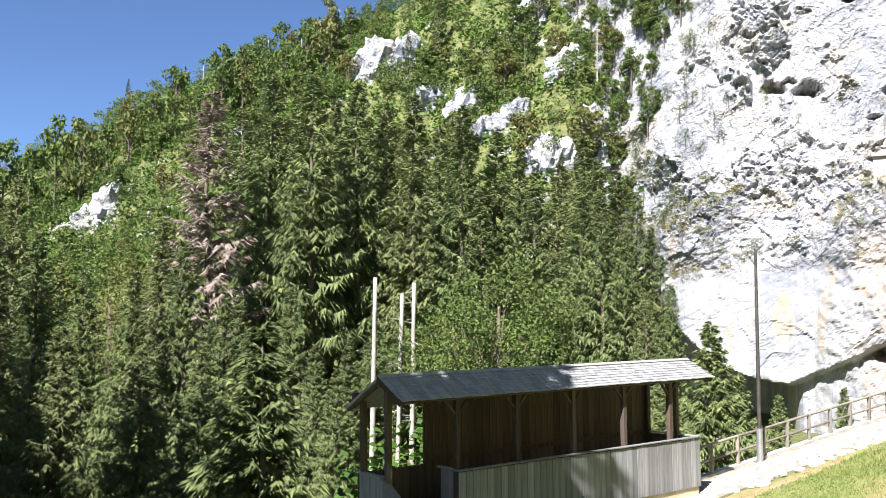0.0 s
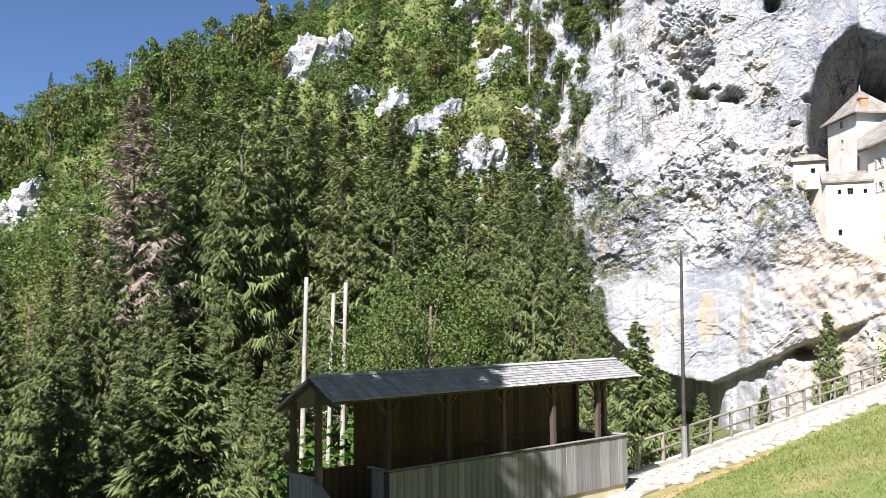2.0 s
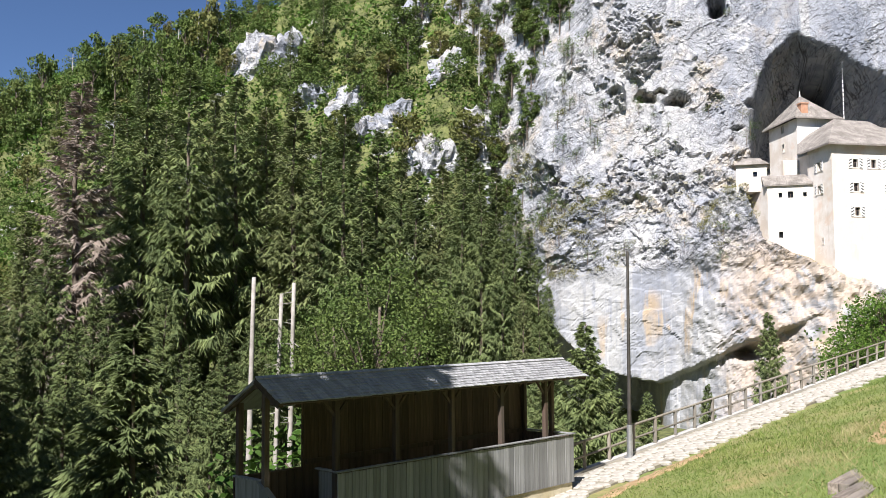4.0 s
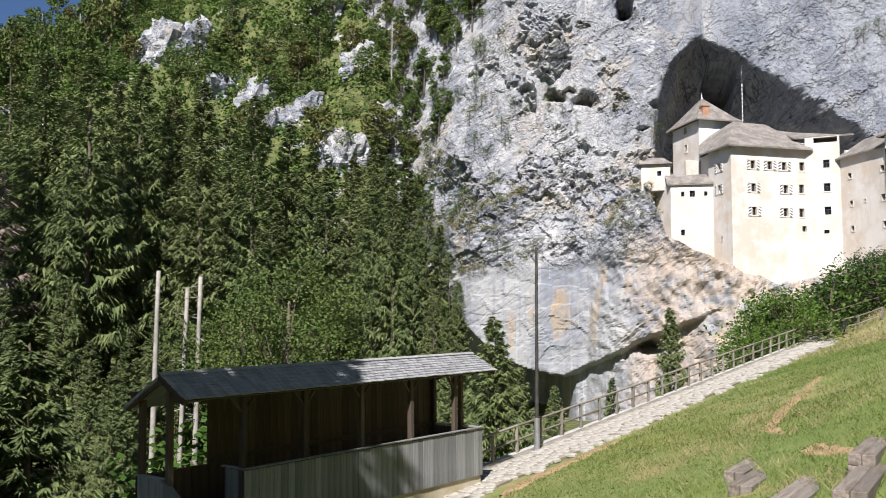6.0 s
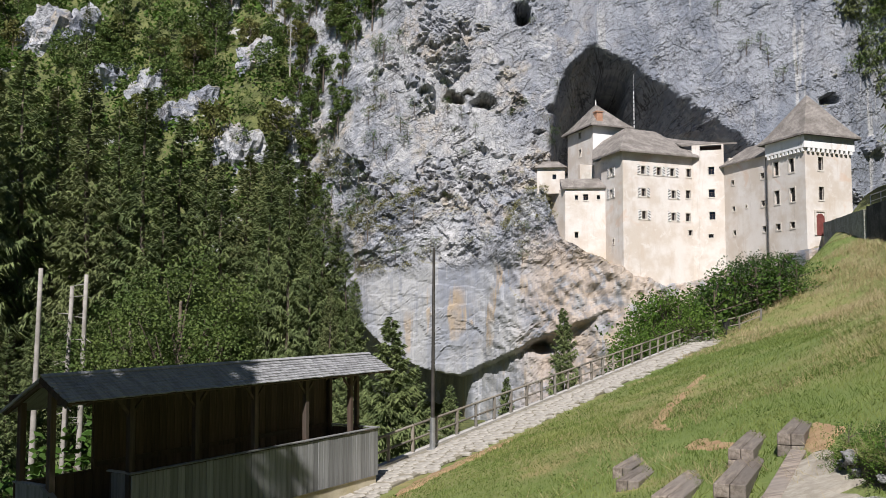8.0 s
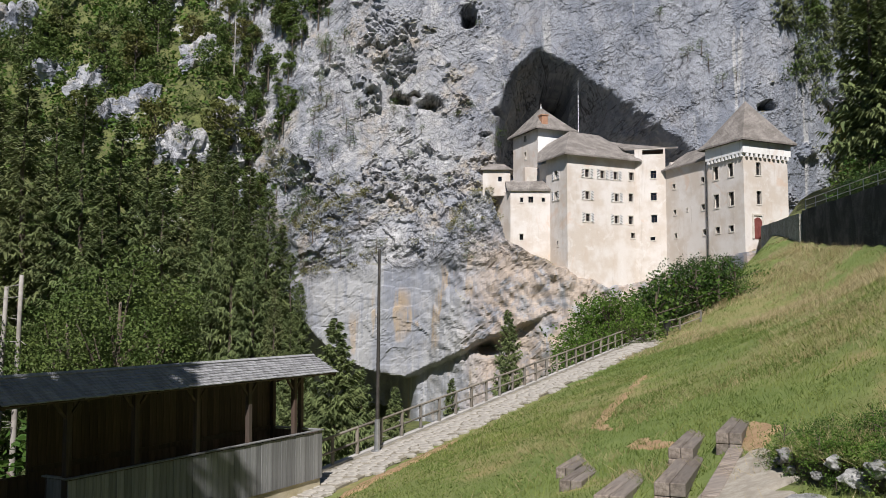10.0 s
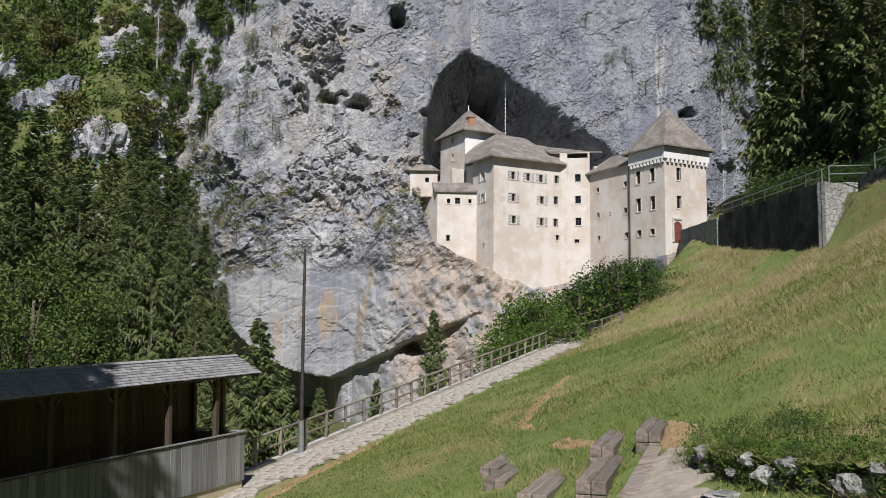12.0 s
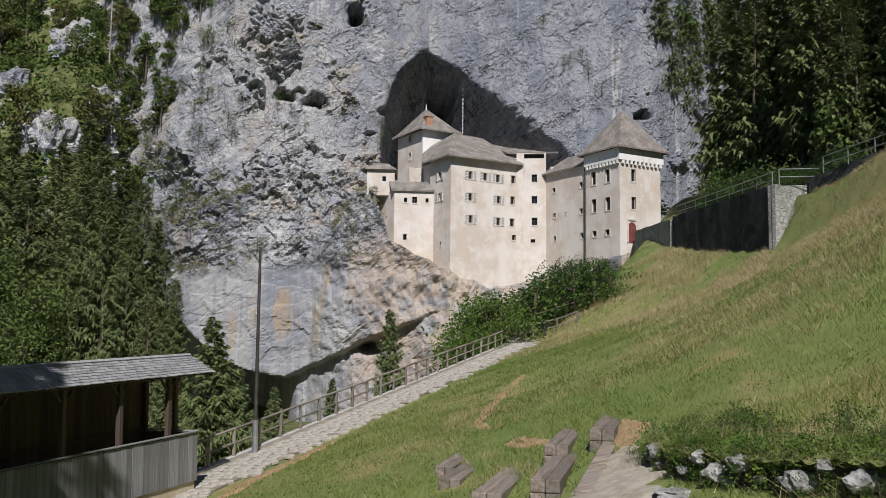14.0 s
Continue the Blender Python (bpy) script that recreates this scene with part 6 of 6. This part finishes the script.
def make_bank():
    """A low undercut face of soil, its shade painted dark, along the foot of the slope, with turf on it."""
    bank = thing("earth_bank", "low earth bank with overhanging grass, its shade put into the soil colour", "bank")
    rows = []
    for i in range(121):
        f = i / 120
        row = []
        for k, (out, up) in enumerate(LIP):
            bx, by = on_bank(f, 0)
            x, y = on_bank(f, out + 0.12 * noise.noise(Vector((bx * 3, by * 3, k * 0.8))))
            row.append((x, y, ground_at(x, y) + up * bank_height(f) + 0.06 * noise.noise(Vector((x * 5, y * 5, k)))))
        rows.append(row)
    for name, a, b, mat in (("face", 0, 5, SOIL), ("turf", 4, 9, GROUND)):
        n = b - a
        faces = [(i * n + k, i * n + n + k, i * n + n + k + 1, i * n + k + 1) for i in range(120) for k in range(n - 1)]
        child(name, mesh_of(name, [v for r in rows for v in r[a:b]], faces, mat, True), bank)
    g = np.random.default_rng(61)
    for name, count, mat, tall in (("turf_grass", 9000, GRASS, 0.12), ("hanging_hay", 2600, HAY, 0.22)):
        tris = []
        for _ in range(count):
            f, out = g.uniform(0.01, 0.99), g.uniform(-0.04, 1.3)
            x, y = on_bank(f, out)
            z = ground_at(x, y) + bank_height(f) * float(np.interp(out, (-0.1, 0.16, 0.55, 1.05, 1.4), (0.9, 1.1, 1.0, 0.45, -0.25))) - 0.02
            fx, fy = on_bank(f, out - 0.3)
            droop = g.uniform(0.2, 1.0) if out < 0.2 else g.uniform(-0.5, 0.7)
            h = tall * g.uniform(0.5, 1.3)
            t = g.uniform(0, 6.28)
            w = 0.012 if mat is GRASS else 0.006
            tris.append(((x - w * math.cos(t), y - w * math.sin(t), z - 0.03), (x + w * math.cos(t), y + w * math.sin(t), z - 0.03),
                         (x + (fx - x) / 0.3 * h * droop + g.normal(0, 0.05), y + (fy - y) / 0.3 * h * droop + g.normal(0, 0.05), z + h * (1.0 - 0.9 * max(0, droop)))))
        tagged(child(name, tri_mesh(name, np.array(tris), mat), bank), kind="stuff")
    spots = []
    for _ in range(1500):
        f, out = g.uniform(0.01, 0.99), g.uniform(-0.12, 1.25)
        x, y = on_bank(f, out)
        spots.append((x, y, ground_at(x, y) + bank_height(f) * float(np.interp(out, (-0.12, 0.0, 0.16, 0.55, 1.05, 1.4), (0.1, 0.95, 1.1, 1.0, 0.45, -0.25))) + 0.04))
    tagged(child("herb_cover", tri_mesh("herb_cover", clump_faces(g, np.array(spots), g.uniform(0.08, 0.16, 1500), 1500, 0.02, 1.0), CLOVER), bank, "leafy green herbs over the bank"), kind="stuff")


make_bank()
for lump, (f, size, up) in enumerate(((0.14, 0.08, 0.5), (0.18, 0.1, 0.75), (0.21, 0.06, 0.3), (0.33, 0.06, 0.35), (0.4, 0.08, 0.9), (0.47, 0.12, 0.45), (0.5, 0.07, 0.15), (0.54, 0.1, 0.85),
                                      (0.6, 0.05, 0.35), (0.7, 0.14, 0.3), (0.75, 0.07, 0.85), (0.84, 0.12, 0.4), (0.94, 0.15, 0.3))):
    x, y = on_bank(f, -0.03)
    make_rock_lump("rough white limestone rock in the grassy bank", x, y, ground_at(x, y) + bank_height(f) * up, size * 1.45, lump + 1)
make_rock_lump("flat pale bedrock slab in the gravel", 8.9, 8.6, ground_at(8.9, 8.6) - 0.03, 0.3, 31, 0.2)
r8 = random.Random(19)
for i in range(74):
    f, out = 0.01 + i / 75, r8.choice((-0.14, -0.08, 0.1, 0.35, 0.6, 0.9, 1.2))
    x, y = on_bank(f, out)
    stand(SHRUB[i % 2], x, y, r8.uniform(0.06, 0.12) if out < 0 else r8.uniform(0.1, 0.2), r8.uniform(0, 360), sink=0.03 if out < 0 else -0.12)

# ---- litter bin at the end of the path ----
bx, by = 37.5, 48.5
bz = max(ground_at(bx, by), -0.02)
bin_ = thing("litter_bin", "small black litter bin on a post", "bin")
part("post", beam((bx, by, bz - 0.1), (bx, by, bz + 0.5), 0.07, 0.07, sides=8), POLE, bin_)
part("bucket", beam((bx, by, bz + 0.35), (bx, by, bz + 0.95), 0.42, 0.52, sides=14), BLACK, bin_)
part("lid", beam((bx, by, bz + 0.95), (bx, by, bz + 1.0), 0.56, 0.5, sides=14), BLACK, bin_)


# ---- grass ----
def blades(n, seed, s0, s1, w0, w1, height, width, keep, lean=0.5):
    g = np.random.default_rng(seed)
    s, w = g.uniform(s0, s1, n), g.uniform(w0, w1, n)
    x, y = PATH0[0] + s * U[0] + w * W[0], PATH0[1] + s * U[1] + w * W[1]
    ok = keep(s, w, x, y, g.random(n))
    x, y = x[ok], y[ok]
    n = len(x)
    z = land(x, y) + 0.02
    h = height * g.uniform(0.5, 1.3, n)
    t = g.uniform(0, 2 * np.pi, n)
    dx, dy = np.cos(t) * width, np.sin(t) * width
    lx, ly = g.normal(0, lean, n) * h, g.normal(0, lean, n) * h
    return np.stack([np.stack([x - dx, y - dy, z - 0.03], -1), np.stack([x + dx, y + dy, z - 0.03], -1), np.stack([x + lx, y + ly, z + h], -1)], 1)


def bare(x, y):
    """Trodden places with no grass."""
    out = np.hypot(x - 9.0, y - 10.0) < 0.95
    for px, py, r in ((10.1, 11.2, 0.75), (7.9, 8.9, 1.0), (12.1, 17.4, 0.4), (16.1, 23.5, 0.28), (14.8, 22.1, 0.28), (17.6, 25.0, 0.28), (15.4, 22.8, 0.3), (16.9, 24.3, 0.3), (14.2, 21.4, 0.3), (18.4, 26.0, 0.27), (19.2, 26.8, 0.25), (20.2, 27.9, 0.25), (13.4, 20.2, 0.3), (11.8, 15.8, 0.35), (11.8, 12.8, 0.35), (9.4, 25.6, 0.35), (11.0, 27.0, 0.3)):
        out |= np.hypot(x - px, y - py) < r
    return out


def dry(x, y):
    return fbm(x / 5.0, y / 5.0, 3, 205)


def lush(x, y):
    """Fine clumping of the sward."""
    return fbm(x / 0.9, y / 0.9, 3, 225)


def open_slope(s, w):
    return w < wall_w(s) + np.where(s < 35, 4.0, 1.8)


lawn = np.concatenate([
    blades(120000, 1, -22, 4, 2.3, 27, 0.075, 0.009, lambda s, w, x, y, r: ~bare(x, y) | (r < 0.3) & (y > 12), 0.8),
    blades(110000, 2, 0, 60, 2.2, 30, 0.13, 0.013, lambda s, w, x, y, r: open_slope(s, w) & (lush(x, y) + r > 0.35), 0.8),
    blades(26000, 3, -24, -8, 13, 24, 0.22, 0.010, lambda s, w, x, y, r: (w > 16.0) & ~bare(x, y) & (x > 11.3), 0.7)])
tagged(new("grass", tri_mesh("grass", lawn, GRASS)), "short green meadow grass on the slope", "grass", kind="stuff")
hay = np.concatenate([
    blades(240000, 4, -14, 42, 7, 30, 0.20, 0.007, lambda s, w, x, y, r: (dry(x, y) + 0.5 * lush(x, y) + 0.06 * (w - 13) > 0.0 + 0.45 * r) & open_slope(s, w), 1.1),
    blades(50000, 6, -26, -6, 15, 27, 0.24, 0.004, lambda s, w, x, y, r: (dry(x, y) + 0.5 * lush(x, y) + 0.07 * (w - 19) > 0.4 * r) & ~bare(x, y) & (x > 10.4), 0.7),
    blades(50000, 5, 20, 60, 1.5, 16, 0.34, 0.014, lambda s, w, x, y, r: (dry(x, y) + 0.4 * lush(x, y) + 0.05 * (w - 6) > 0.3 * r) & open_slope(s, w), 0.7)])
tagged(new("dry_grass", tri_mesh("dry_grass", hay, HAY)), "tall straw-coloured dry grass on the upper slope", "grass", kind="stuff")
# clover and low herbs between the blades
hg = np.random.default_rng(88)
hs, hw = hg.uniform(-20, 30, 30000), hg.uniform(2.5, 26, 30000)
hx, hy = PATH0[0] + hs * U[0] + hw * W[0], PATH0[1] + hs * U[1] + hw * W[1]
keep = (fbm(hx / 2.2, hy / 2.2, 3, 235) > 0.02) & ~bare(hx, hy) & open_slope(hs, hw) & (np.hypot(hx, hy) > 8)
herb_at = np.stack([hx[keep], hy[keep], land(hx[keep], hy[keep]) + 0.03], -1)
tagged(new("herbs", tri_mesh("herbs", clump_faces(hg, herb_at, np.full(len(herb_at), 0.13), 300, 0.028, 1.2), CLOVER)), "low clover and meadow herbs in the grass", "herbs", kind="stuff")
